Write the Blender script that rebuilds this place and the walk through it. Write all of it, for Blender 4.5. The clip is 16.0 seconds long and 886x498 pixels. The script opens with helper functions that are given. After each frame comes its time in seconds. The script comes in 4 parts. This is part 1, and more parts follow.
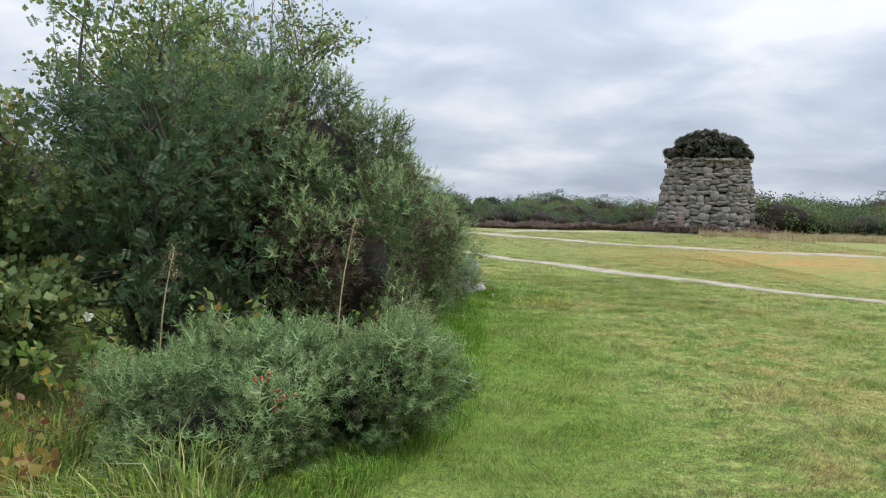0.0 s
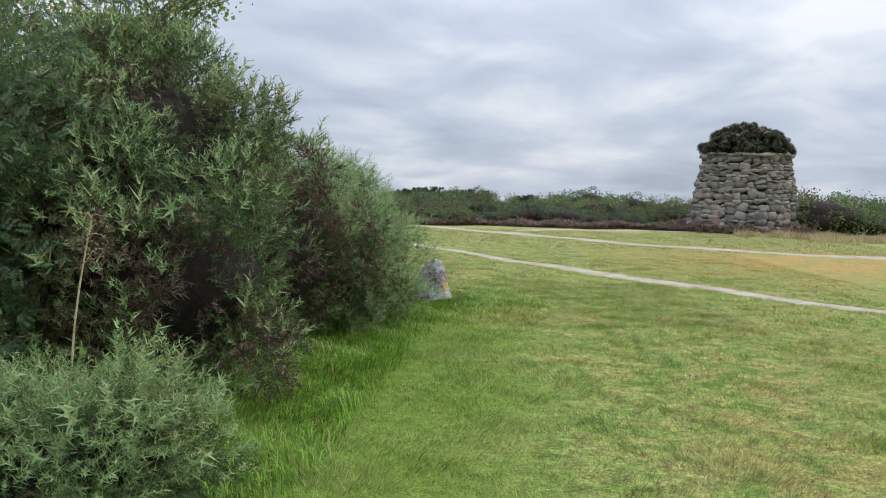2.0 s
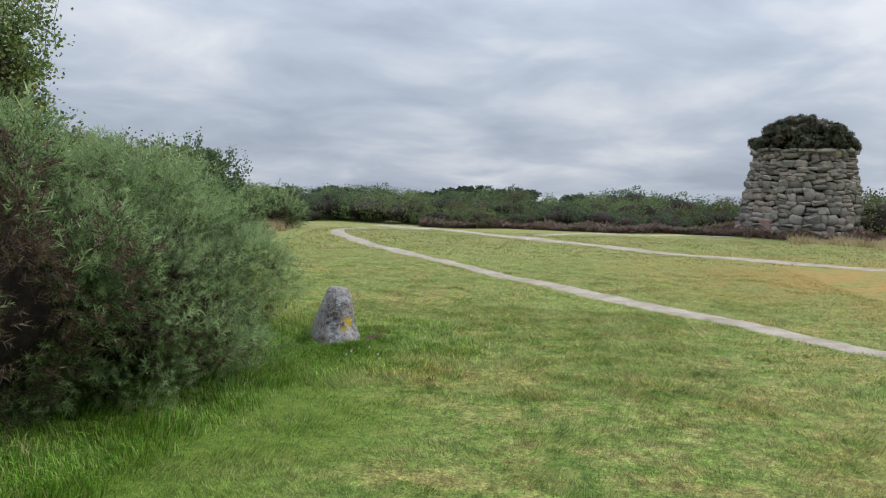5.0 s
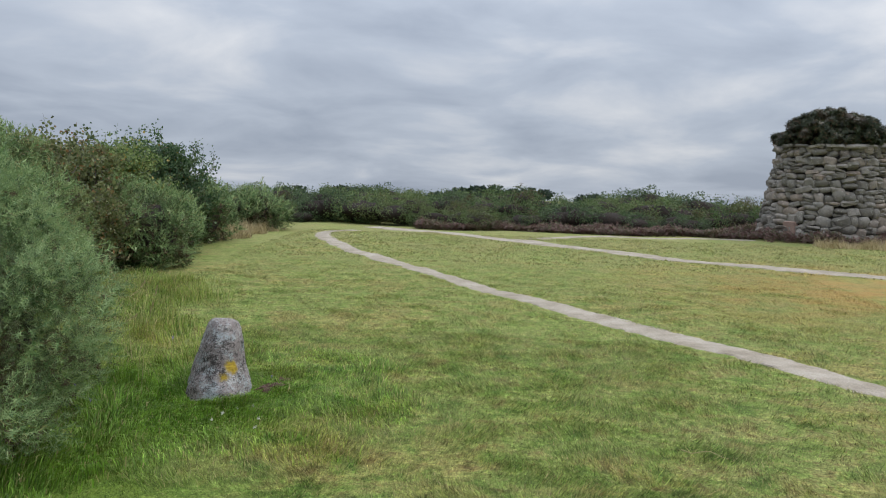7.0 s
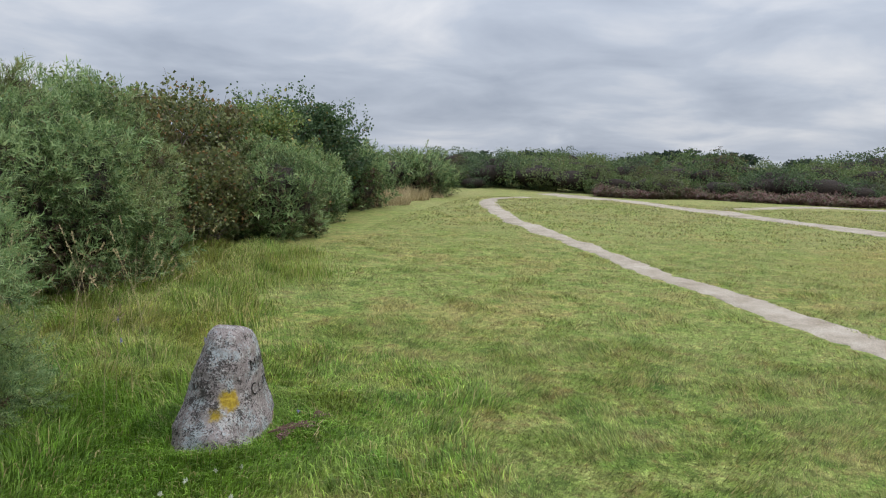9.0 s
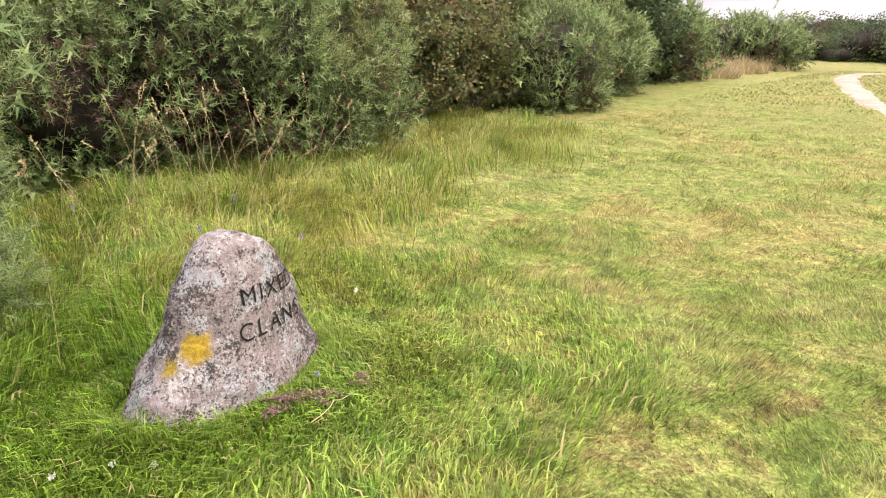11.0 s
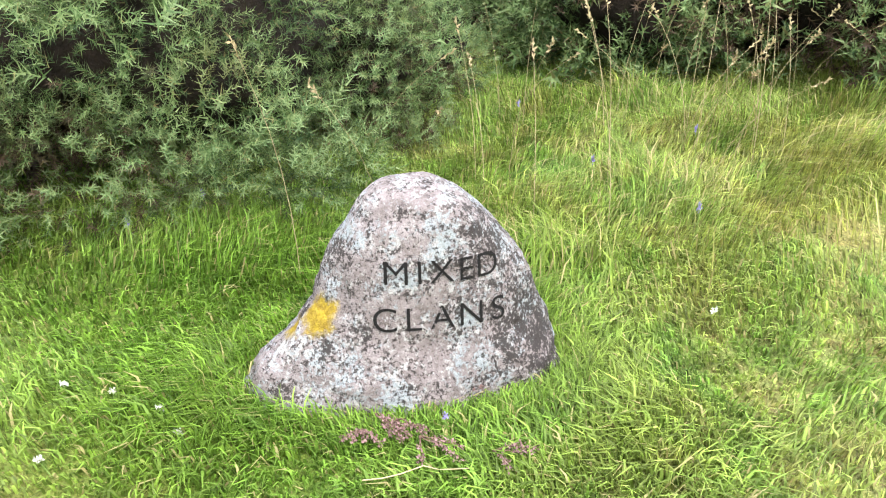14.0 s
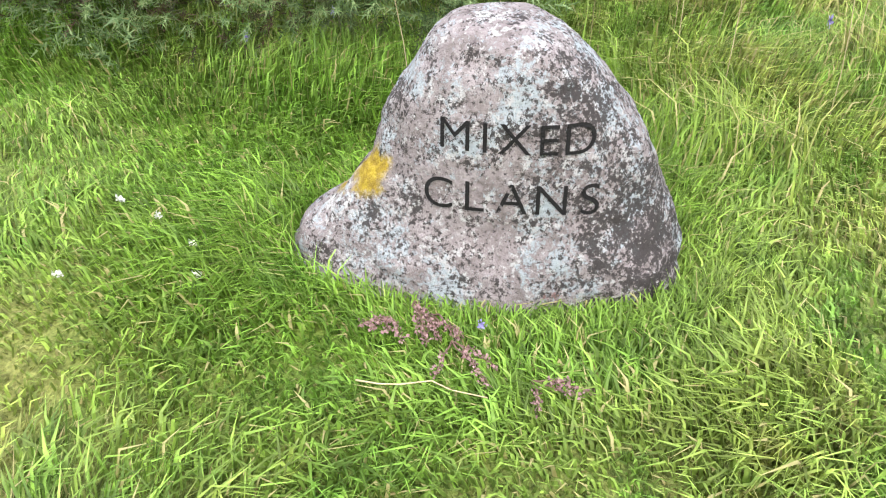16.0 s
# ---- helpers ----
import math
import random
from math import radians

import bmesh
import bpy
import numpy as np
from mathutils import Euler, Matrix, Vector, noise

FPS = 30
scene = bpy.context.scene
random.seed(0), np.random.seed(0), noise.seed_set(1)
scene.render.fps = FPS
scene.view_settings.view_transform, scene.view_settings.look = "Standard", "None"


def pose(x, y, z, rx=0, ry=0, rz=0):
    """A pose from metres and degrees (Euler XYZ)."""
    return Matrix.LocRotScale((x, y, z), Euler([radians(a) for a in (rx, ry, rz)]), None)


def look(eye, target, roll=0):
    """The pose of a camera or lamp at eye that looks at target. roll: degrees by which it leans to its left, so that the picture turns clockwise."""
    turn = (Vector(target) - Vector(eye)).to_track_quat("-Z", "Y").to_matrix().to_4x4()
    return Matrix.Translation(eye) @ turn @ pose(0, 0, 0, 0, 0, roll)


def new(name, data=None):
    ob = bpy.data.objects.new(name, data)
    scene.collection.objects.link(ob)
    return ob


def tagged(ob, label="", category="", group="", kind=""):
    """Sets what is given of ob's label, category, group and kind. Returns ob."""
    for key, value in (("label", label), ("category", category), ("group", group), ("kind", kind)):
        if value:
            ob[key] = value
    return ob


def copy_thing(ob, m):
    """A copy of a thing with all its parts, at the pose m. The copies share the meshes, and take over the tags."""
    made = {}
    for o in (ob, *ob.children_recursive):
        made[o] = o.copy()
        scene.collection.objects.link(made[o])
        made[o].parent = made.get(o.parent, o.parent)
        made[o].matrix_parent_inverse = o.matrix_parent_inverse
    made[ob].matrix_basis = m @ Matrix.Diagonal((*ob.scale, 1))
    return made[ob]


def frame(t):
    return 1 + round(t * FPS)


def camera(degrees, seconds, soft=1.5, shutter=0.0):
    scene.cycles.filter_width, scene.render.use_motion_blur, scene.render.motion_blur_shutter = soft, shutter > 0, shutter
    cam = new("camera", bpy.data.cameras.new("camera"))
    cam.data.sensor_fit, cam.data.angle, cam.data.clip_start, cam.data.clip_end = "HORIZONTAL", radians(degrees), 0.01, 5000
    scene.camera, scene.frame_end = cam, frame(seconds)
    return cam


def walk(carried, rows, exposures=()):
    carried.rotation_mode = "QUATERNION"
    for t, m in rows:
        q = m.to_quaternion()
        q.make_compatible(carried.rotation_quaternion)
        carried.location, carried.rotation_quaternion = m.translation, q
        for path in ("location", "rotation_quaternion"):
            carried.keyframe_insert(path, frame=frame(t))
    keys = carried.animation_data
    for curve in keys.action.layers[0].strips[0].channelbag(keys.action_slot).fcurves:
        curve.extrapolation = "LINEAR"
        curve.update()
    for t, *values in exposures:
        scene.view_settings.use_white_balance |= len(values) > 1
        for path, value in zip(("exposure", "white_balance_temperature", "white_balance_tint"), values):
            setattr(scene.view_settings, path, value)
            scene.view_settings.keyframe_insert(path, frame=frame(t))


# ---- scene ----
cam = camera(58.96, 16.0, soft=1.1)
PATH = [
    (0.0, pose(0.101, 0.977, 1.552, 86.60, -1.34, -0.29)),
    (0.5, pose(0.417, 1.337, 1.540, 86.53, -1.33, 0.79)),
    (1.0, pose(0.758, 1.723, 1.561, 86.43, -1.41, 1.76)),
    (1.5, pose(1.086, 2.189, 1.580, 86.38, -1.42, 2.48)),
    (2.0, pose(1.383, 2.726, 1.540, 86.37, -1.51, 3.03)),
    (2.5, pose(1.740, 3.223, 1.596, 86.31, -1.52, 3.62)),
    (3.0, pose(2.042, 3.641, 1.657, 86.24, -1.53, 4.27)),
    (3.5, pose(2.272, 4.079, 1.698, 86.20, -1.56, 5.04)),
    (4.0, pose(2.586, 4.711, 1.700, 86.18, -1.59, 5.93)),
    (4.5, pose(2.730, 5.355, 1.676, 86.19, -1.56, 6.68)),
    (5.0, pose(2.933, 5.911, 1.690, 86.13, -1.65, 7.29)),
    (7.5, pose(3.581, 8.910, 1.714, 86.02, -1.64, 9.56)),
    (8.0, pose(3.718, 9.432, 1.704, 85.58, -1.65, 12.68)),
    (8.5, pose(3.613, 10.132, 1.679, 84.56, -1.58, 17.26)),
    (11.0, pose(3.371, 13.191, 1.457, 73.47, -1.60, 47.49)),
    (11.5, pose(3.320, 13.522, 1.402, 70.60, -1.70, 55.28)),
    (12.0, pose(3.294, 13.905, 1.430, 67.93, -1.65, 64.34)),
    (12.5, pose(3.153, 14.243, 1.450, 65.93, -1.47, 73.46)),
    (13.0, pose(3.028, 14.540, 1.460, 65.00, -1.14, 82.22)),
    (13.5, pose(2.902, 14.857, 1.459, 64.64, -0.72, 91.55)),
    (14.0, pose(2.671, 15.008, 1.396, 64.56, -0.43, 100.17)),
    (14.5, pose(2.435, 15.164, 1.355, 63.75, -0.13, 108.98)),
    (15.0, pose(2.230, 15.295, 1.319, 62.44, 0.14, 116.25)),
    (15.5, pose(2.114, 15.286, 1.220, 58.43, 0.35, 119.99)),
    (16.0, pose(2.097, 15.291, 1.195, 53.81, 0.71, 120.82)),
]
EXPOSURES = [(0.0, 0.25, 6500, 10), (3.5, 0.1, 6500, 10), (8.6, -0.15, 6500, 10), (9.6, 0.5, 7000, 16), (10.8, 0.95, 8000, 28), (11.2, 1.1, 7400, 22), (12.0, 1.25, 6700, 14), (14.0, 1.42, 6700, 14), (15.2, 1.38, 6700, 14), (16.0, 1.2, 6600, 14)]
SKY_BASE, SKY_RISE, SUN = 0.84, 2.5, 1.9
walk(cam, PATH, EXPOSURES)

# ---- world and sun: a layered overcast sky, brighter overhead ----
world = bpy.data.worlds.new("overcast")
scene.world = world
world.use_nodes = True
wt = world.node_tree
wt.nodes.clear()


def wn(kind, **kw):
    n = wt.nodes.new(kind)
    for k, v in kw.items():
        n.inputs[k].default_value = v
    return n


def wmath(op, a, b=None):
    n = wt.nodes.new("ShaderNodeMath")
    n.operation = op
    for i, v in enumerate((a, b)):
        if v is None:
            continue
        if isinstance(v, (int, float)):
            n.inputs[i].default_value = v
        else:
            wt.links.new(v, n.inputs[i])
    return n.outputs[0]


tc = wn("ShaderNodeTexCoord")
sep = wn("ShaderNodeSeparateXYZ")
wt.links.new(tc.outputs["Generated"], sep.inputs[0])
up = wmath("MAXIMUM", sep.outputs[2], 0.0)
den = wmath("ADD", up, 0.20)
comb = wn("ShaderNodeCombineXYZ")
wt.links.new(wmath("DIVIDE", sep.outputs[0], den), comb.inputs[0])
wt.links.new(wmath("DIVIDE", sep.outputs[1], den), comb.inputs[1])
cl = wn("ShaderNodeTexNoise", Scale=1.5, Detail=6.0, Roughness=0.52, Distortion=0.35)
wt.links.new(comb.outputs[0], cl.inputs["Vector"])
cl2 = wn("ShaderNodeTexNoise", Scale=0.45, Detail=3.0, Roughness=0.5)
wt.links.new(comb.outputs[0], cl2.inputs["Vector"])
dens = wmath("ADD", wmath("MULTIPLY", cl.outputs[0], 0.5), wmath("MULTIPLY", cl2.outputs[0], 0.5))
ramp = wn("ShaderNodeValToRGB")
ramp.color_ramp.elements[0].position, ramp.color_ramp.elements[0].color = 0.39, (0.42, 0.485, 0.60, 1)
ramp.color_ramp.elements[1].position, ramp.color_ramp.elements[1].color = 0.60, (0.82, 0.855, 0.915, 1)
el = ramp.color_ramp.elements.new(0.5)
el.color = (0.57, 0.64, 0.755, 1)
wt.links.new(dens, ramp.inputs[0])
# overcast luminance rises towards the zenith
gain = wmath("ADD", wmath("MULTIPLY", wmath("POWER", up, 1.7), SKY_RISE), SKY_BASE)
cloud = wt.nodes.new("ShaderNodeVectorMath")
cloud.operation = "SCALE"
wt.links.new(ramp.outputs[0], cloud.inputs[0])
wt.links.new(gain, cloud.inputs["Scale"])
sky = wn("ShaderNodeTexSky")
sky.sky_type, sky.sun_disc = "NISHITA", False
sky.sun_elevation, sky.sun_rotation = radians(48), radians(50)
bg_sky = wn("ShaderNodeBackground", Strength=0.06)
wt.links.new(sky.outputs[0], bg_sky.inputs[0])
bg_cloud = wn("ShaderNodeBackground", Strength=1.0)
wt.links.new(cloud.outputs[0], bg_cloud.inputs[0])
mixw = wn("ShaderNodeMixShader")
mixw.inputs[0].default_value = 0.93
wt.links.new(bg_sky.outputs[0], mixw.inputs[1])
wt.links.new(bg_cloud.outputs[0], mixw.inputs[2])
wout = wn("ShaderNodeOutputWorld")
wt.links.new(mixw.outputs[0], wout.inputs[0])

sun = new("sun", bpy.data.lights.new("sun", "SUN"))
sun.data.energy, sun.data.angle, sun.data.color = SUN, radians(14), (1.0, 0.95, 0.87)
sun.matrix_world = look((9, 7.5, 13), (0, 0, 0))

# ---- materials ----


class Mat:
    """A node material with short helpers."""

    def __init__(self, name):
        self.m = bpy.data.materials.new(name)
        self.m.use_nodes = True
        self.t = self.m.node_tree
        self.b = self.t.nodes["Principled BSDF"]
        self.pos = self.t.nodes.new("ShaderNodeNewGeometry")

    def link(self, a, b):
        self.t.links.new(a, b)

    def noise(self, scale, detail=4.0, rough=0.55, vec=None, dist=0.0):
        n = self.t.nodes.new("ShaderNodeTexNoise")
        n.inputs["Scale"].default_value, n.inputs["Detail"].default_value = scale, detail
        n.inputs["Roughness"].default_value, n.inputs["Distortion"].default_value = rough, dist
        self.link(vec or self.pos.outputs["Position"], n.inputs["Vector"])
        return n.outputs[0]

    def voronoi(self, scale, vec=None, feature="F1"):
        n = self.t.nodes.new("ShaderNodeTexVoronoi")
        n.feature = feature
        n.inputs["Scale"].default_value = scale
        self.link(vec or self.pos.outputs["Position"], n.inputs["Vector"])
        return n.outputs["Distance"]

    def local(self):
        n = self.t.nodes.new("ShaderNodeTexCoord")
        return n.outputs["Object"]

    def ramp(self, fac, *stops):
        n = self.t.nodes.new("ShaderNodeValToRGB")
        e = n.color_ramp.elements
        while len(e) < len(stops):
            e.new(0.5)
        for k, (p, c) in zip(e, stops):
            k.position = p
            k.color = (*c, 1) if isinstance(c, tuple) else (c, c, c, 1)
        self.link(fac, n.inputs[0])
        return n.outputs[0]

    def mix(self, fac, a, b, mode="MIX"):
        n = self.t.nodes.new("ShaderNodeMix")
        n.data_type, n.blend_type = "RGBA", mode
        for sock, v in ((n.inputs[0], fac), (n.inputs[6], a), (n.inputs[7], b)):
            if isinstance(v, tuple):
                sock.default_value = (*v, 1)
            elif isinstance(v, (int, float)):
                sock.default_value = v
            else:
                self.link(v, sock)
        return n.outputs[2]

    def math(self, op, a, b=0.0):
        n = self.t.nodes.new("ShaderNodeMath")
        n.operation = op
        for i, v in enumerate((a, b)):
            if isinstance(v, (int, float)):
                n.inputs[i].default_value = v
            else:
                self.link(v, n.inputs[i])
        return n.outputs[0]

    def island(self):
        return self.pos.outputs["Random Per Island"]

    def obrand(self):
        return self.t.nodes.new("ShaderNodeObjectInfo").outputs["Random"]

    def near(self, centre, radius, vec=None):
        """1 at centre, 0 beyond radius."""
        n = self.t.nodes.new("ShaderNodeVectorMath")
        n.operation = "DISTANCE"
        self.link(vec or self.pos.outputs["Position"], n.inputs[0])
        n.inputs[1].default_value = centre
        return self.ramp(self.math("DIVIDE", n.outputs["Value"], radius), (0.0, 1.0), (1.0, 0.0))

    def done(self, colour, rough=0.8, spec=0.3, bump=None, strength=0.4, dist=0.02, leaf=0.0):
        self.b.inputs["Roughness"].default_value = rough
        self.b.inputs["Specular IOR Level"].default_value = spec
        if isinstance(colour, tuple):
            self.b.inputs["Base Color"].default_value = (*colour, 1)
        else:
            self.link(colour, self.b.inputs["Base Color"])
        if bump is not None:
            n = self.t.nodes.new("ShaderNodeBump")
            n.inputs["Strength"].default_value, n.inputs["Distance"].default_value = strength, dist
            self.link(bump, n.inputs["Height"])
            self.link(n.outputs[0], self.b.inputs["Normal"])
        if leaf:
            tr = self.t.nodes.new("ShaderNodeBsdfTranslucent")
            if isinstance(colour, tuple):
                tr.inputs[0].default_value = (*colour, 1)
            else:
                self.link(colour, tr.inputs[0])
            mx = self.t.nodes.new("ShaderNodeMixShader")
            mx.inputs[0].default_value = leaf
            self.link(self.b.outputs[0], mx.inputs[1])
            self.link(tr.outputs[0], mx.inputs[2])
            self.link(mx.outputs[0], self.t.nodes["Material Output"].inputs[0])
        return self.m


def lawn_colour(m):
    """Patchy turf: lush green, yellow-green, dry tan and brown moss in drifts."""
    big = m.noise(0.42, 4, 0.6)
    mid = m.noise(3.0, 5, 0.7, dist=0.5)
    fine = m.noise(11.0, 3, 0.6)
    c = m.ramp(mid, (0.28, (0.075, 0.160, 0.028)), (0.44, (0.168, 0.240, 0.052)), (0.57, (0.260, 0.305, 0.090)), (0.74, (0.36, 0.385, 0.15)))
    dry = m.ramp(m.math("ADD", m.math("MULTIPLY", big, 0.6), m.math("MULTIPLY", mid, 0.4)), (0.50, 0.0), (0.62, 0.75))
    c = m.mix(dry, c, (0.35, 0.29, 0.105))
    brown = m.ramp(m.math("ADD", m.math("MULTIPLY", fine, 0.5), m.math("MULTIPLY", mid, 0.5)), (0.53, 0.0), (0.62, 0.75))
    c = m.mix(brown, c, (0.20, 0.145, 0.055))
    c = m.mix(1.0, c, m.ramp(m.noise(7.5, 4, 0.7), (0.32, 0.60), (0.68, 1.52)), "MULTIPLY")
    c = m.mix(1.0, c, m.ramp(m.noise(24, 3, 0.7), (0.30, 0.62), (0.70, 1.5)), "MULTIPLY")
    # the dry orange drift beside the far path
    # lush green along the bushes, deepened to paint in their shade; drier olive turf out in the open
    lush = m.near((0.2, 6.5, 0), 2.6)
    for cen, rad in (((0.4, 9.0, 0), 2.6), ((0.5, 11.5, 0), 2.4), ((0.5, 14.2, 0), 1.7)):
        lush = m.math("MAXIMUM", lush, m.near(cen, rad))
    lush = m.ramp(m.math("ADD", lush, m.math("MULTIPLY", mid, 0.55)), (0.52, 0.0), (0.86, 0.85))
    c = m.mix(lush, c, m.ramp(m.noise(8.0, 4, 0.7), (0.3, (0.078, 0.165, 0.018)), (0.7, (0.225, 0.335, 0.050))))
    open_turf = m.math("MULTIPLY", m.math("SUBTRACT", 1.0, m.near((0.0, 10.0, 0), 26.0)), m.ramp(m.noise(0.5, 5, 0.65), (0.30, 0.35), (0.62, 1.0)))
    c = m.mix(m.math("MULTIPLY", open_turf, 0.85), c, (0.285, 0.275, 0.115))
    tan = m.math("MULTIPLY", m.near((11.0, 24.0, 0.1), 7.5), m.ramp(m.noise(0.9, 4, 0.6), (0.32, 0.0), (0.6, 1.0)))
    c = m.mix(m.math("MULTIPLY", tan, 0.95), c, (0.47, 0.26, 0.095))
    return c


def mat_ground():
    m = Mat("turf")
    c = lawn_colour(m)
    sp = m.ramp(m.noise(60, 3, 0.7), (0.3, 0.5), (0.7, 1.25))
    c = m.mix(1.0, c, sp, "MULTIPLY")
    return m.done(c, 0.95, 0.1, m.noise(45, 5, 0.7), 0.9, 0.04)


def mat_blade(name, tint=(1, 1, 1), dry=0.12, gain=1.0):
    m = Mat(name)
    c = lawn_colour(m)
    isl = m.island()
    v = m.ramp(isl, (0.0, 0.42 * gain), (0.6, 0.98 * gain), (1.0, 1.8 * gain))
    c = m.mix(1.0, c, v, "MULTIPLY")
    c = m.mix(1.0, c, tint, "MULTIPLY")
    d = m.ramp(isl, (1 - dry, 0.0), (1 - dry + 0.02, 0.9))
    c = m.mix(d, c, (0.46, 0.38, 0.18))
    return m.done(c, 0.55, 0.3, leaf=0.38)


def mat_leaf(name, lo, hi, odd, odd_share=0.06, patch=None, patch_scale=1.4, cut=(0.5, 0.6), rough=0.5):
    m = Mat(name)
    isl = m.island()
    c = m.ramp(m.math("ADD", m.math("MULTIPLY", isl, 0.5), m.math("MULTIPLY", m.noise(3.0, 3), 0.5)), (0.3, lo), (0.72, hi))
    if patch:
        c = m.mix(m.ramp(m.noise(patch_scale, 3, 0.6), (cut[0], 0.0), (cut[1], 0.85)), c, patch)
    c = m.mix(m.ramp(isl, (1 - odd_share, 0.0), (1 - odd_share + 0.01, 0.9)), c, odd)
    return m.done(c, rough, 0.35, leaf=0.38)


def mat_plain(name, a, b, scale=8.0, rough=0.85, bump=0.4, dist=0.01, spec=0.25):
    m = Mat(name)
    n = m.noise(scale, 5, 0.65)
    c = m.ramp(n, (0.3, a), (0.7, b))
    c = m.mix(1.0, c, m.ramp(m.noise(scale * 9, 3), (0.25, 0.75), (0.75, 1.2)), "MULTIPLY")
    return m.done(c, rough, spec, m.noise(scale * 4, 5, 0.7), bump, dist)


def mat_gravel():
    m = Mat("trodden_gravel")
    c = m.ramp(m.noise(2.2, 5, 0.65), (0.3, (0.30, 0.25, 0.19)), (0.7, (0.52, 0.465, 0.39)))
    c = m.mix(1.0, c, m.ramp(m.voronoi(70), (0.0, 1.15), (0.6, 0.7)), "MULTIPLY")
    c = m.mix(m.ramp(m.noise(6, 5, 0.7), (0.6, 0.0), (0.72, 0.6)), c, (0.16, 0.14, 0.07))
    return m.done(c, 0.95, 0.15, m.voronoi(60), 0.6, 0.01)


def mat_cairn():
    m = Mat("weathered_field_stone")
    r = m.obrand()
    c = m.ramp(r, (0.0, (0.13, 0.118, 0.10)), (0.35, (0.205, 0.19, 0.165)), (0.7, (0.28, 0.255, 0.225)), (1.0, (0.25, 0.20, 0.16)))
    c = m.mix(m.ramp(m.noise(5.5, 5, 0.7), (0.45, 0.0), (0.7, 0.7)), c, (0.10, 0.10, 0.085))
    c = m.mix(m.ramp(m.noise(14, 4, 0.7), (0.6, 0.0), (0.68, 0.75)), c, (0.50, 0.49, 0.45))
    return m.done(c, 0.92, 0.2, m.noise(18, 6, 0.7), 0.7, 0.04)


def mat_headstone(name="lichened_boulder", letter=0.0):
    m = Mat(name)
    v = m.local()
    c = m.ramp(m.noise(16, 7, 0.8, v), (0.30, (0.10, 0.08, 0.075)), (0.48, (0.235, 0.20, 0.19)), (0.68, (0.38, 0.335, 0.325)))
    # pale and blue-grey crusts in ragged blotches
    crust = m.ramp(m.math("ADD", m.math("MULTIPLY", m.noise(55, 6, 0.8, v), 0.6), m.math("MULTIPLY", m.noise(14, 4, 0.7, v), 0.4)), (0.525, 0.0), (0.56, 0.85))
    c = m.mix(crust, c, (0.46, 0.45, 0.425))
    blue = m.ramp(m.math("ADD", m.math("MULTIPLY", m.noise(70, 5, 0.8, v, 0.4), 0.5), m.math("MULTIPLY", m.noise(6.5, 4, 0.7, v), 0.5)), (0.52, 0.0), (0.56, 0.8))
    c = m.mix(blue, c, (0.34, 0.39, 0.40))
    # dark weathering pits, thickest on one shoulder and low corner
    side = m.math("ADD", m.math("MULTIPLY", m.near((-0.02, 0.38, 0.16), 0.26, v), 0.095), m.math("ADD", m.math("MULTIPLY", m.near((0.05, 0.24, 0.47), 0.16, v), 0.085), m.math("MULTIPLY", m.near((0.05, -0.30, 0.38), 0.30, v), 0.055)))
    pit = m.ramp(m.math("ADD", m.math("ADD", m.math("MULTIPLY", m.noise(95, 5, 0.8, v), 0.58), m.math("MULTIPLY", m.noise(15, 5, 0.75, v), 0.42)), side), (0.515, 0.0), (0.55, 0.95))
    c = m.mix(pit, c, (0.042, 0.036, 0.033))
    # mustard lichen
    for cen, rad, cut in (((0.19, -0.22, 0.27), 0.13, 0.50), ((0.16, -0.10, 0.58), 0.07, 0.58), ((0.16, -0.31, 0.20), 0.13, 0.60)):
        y = m.ramp(m.math("ADD", m.math("MULTIPLY", m.near(cen, rad, v), 0.55), m.math("MULTIPLY", m.noise(22, 5, 0.7, v), 0.5)), (cut, 0.0), (cut + 0.13, 0.95))
        c = m.mix(y, c, m.ramp(m.noise(50, 3, 0.6, v), (0.3, (0.21, 0.13, 0.012)), (0.7, (0.44, 0.32, 0.03))))
    if letter:
        wear = m.ramp(m.noise(38, 4, 0.7, v), (0.40 + 0.30 * letter, 1.0), (0.50 + 0.30 * letter, 0.0))
        c = m.mix(wear, c, (0.014, 0.013, 0.012))
    h = m.math("ADD", m.math("MULTIPLY", m.noise(32, 6, 0.75, v), 0.7), m.math("MULTIPLY", m.noise(110, 4, 0.7, v), 0.3))
    return m.done(c, 0.9, 0.2, h, 1.0, 0.018)


TURF = mat_ground()
GRAVEL = mat_gravel()
LAWN = mat_blade("mown_grass_blades", dry=0.10, gain=1.1)
LONG = mat_blade("long_grass_blades", (0.82, 1.0, 0.68), dry=0.07, gain=1.2)
TALLG = mat_blade("seeding_grass_blades", (0.93, 1.06, 0.70), dry=0.17, gain=1.1)
STRAW = mat_plain("dry_straw", (0.34, 0.27, 0.14), (0.52, 0.43, 0.25), 12)
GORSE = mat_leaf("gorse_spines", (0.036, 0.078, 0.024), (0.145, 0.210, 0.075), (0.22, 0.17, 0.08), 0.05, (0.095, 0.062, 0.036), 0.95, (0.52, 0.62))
GORSE_DEAD = mat_leaf("dead_gorse_spines", (0.060, 0.040, 0.026), (0.165, 0.110, 0.070), (0.24, 0.18, 0.11), 0.10)
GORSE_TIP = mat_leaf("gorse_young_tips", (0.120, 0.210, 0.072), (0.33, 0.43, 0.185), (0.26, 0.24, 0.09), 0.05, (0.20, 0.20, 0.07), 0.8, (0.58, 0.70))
# near-black brown: the shade deep between shoots is put into this colour
SHADED_INSIDE = mat_plain("shaded_inner_twigs", (0.014, 0.011, 0.009), (0.045, 0.033, 0.025), 9, 0.95, 0.9, 0.05)
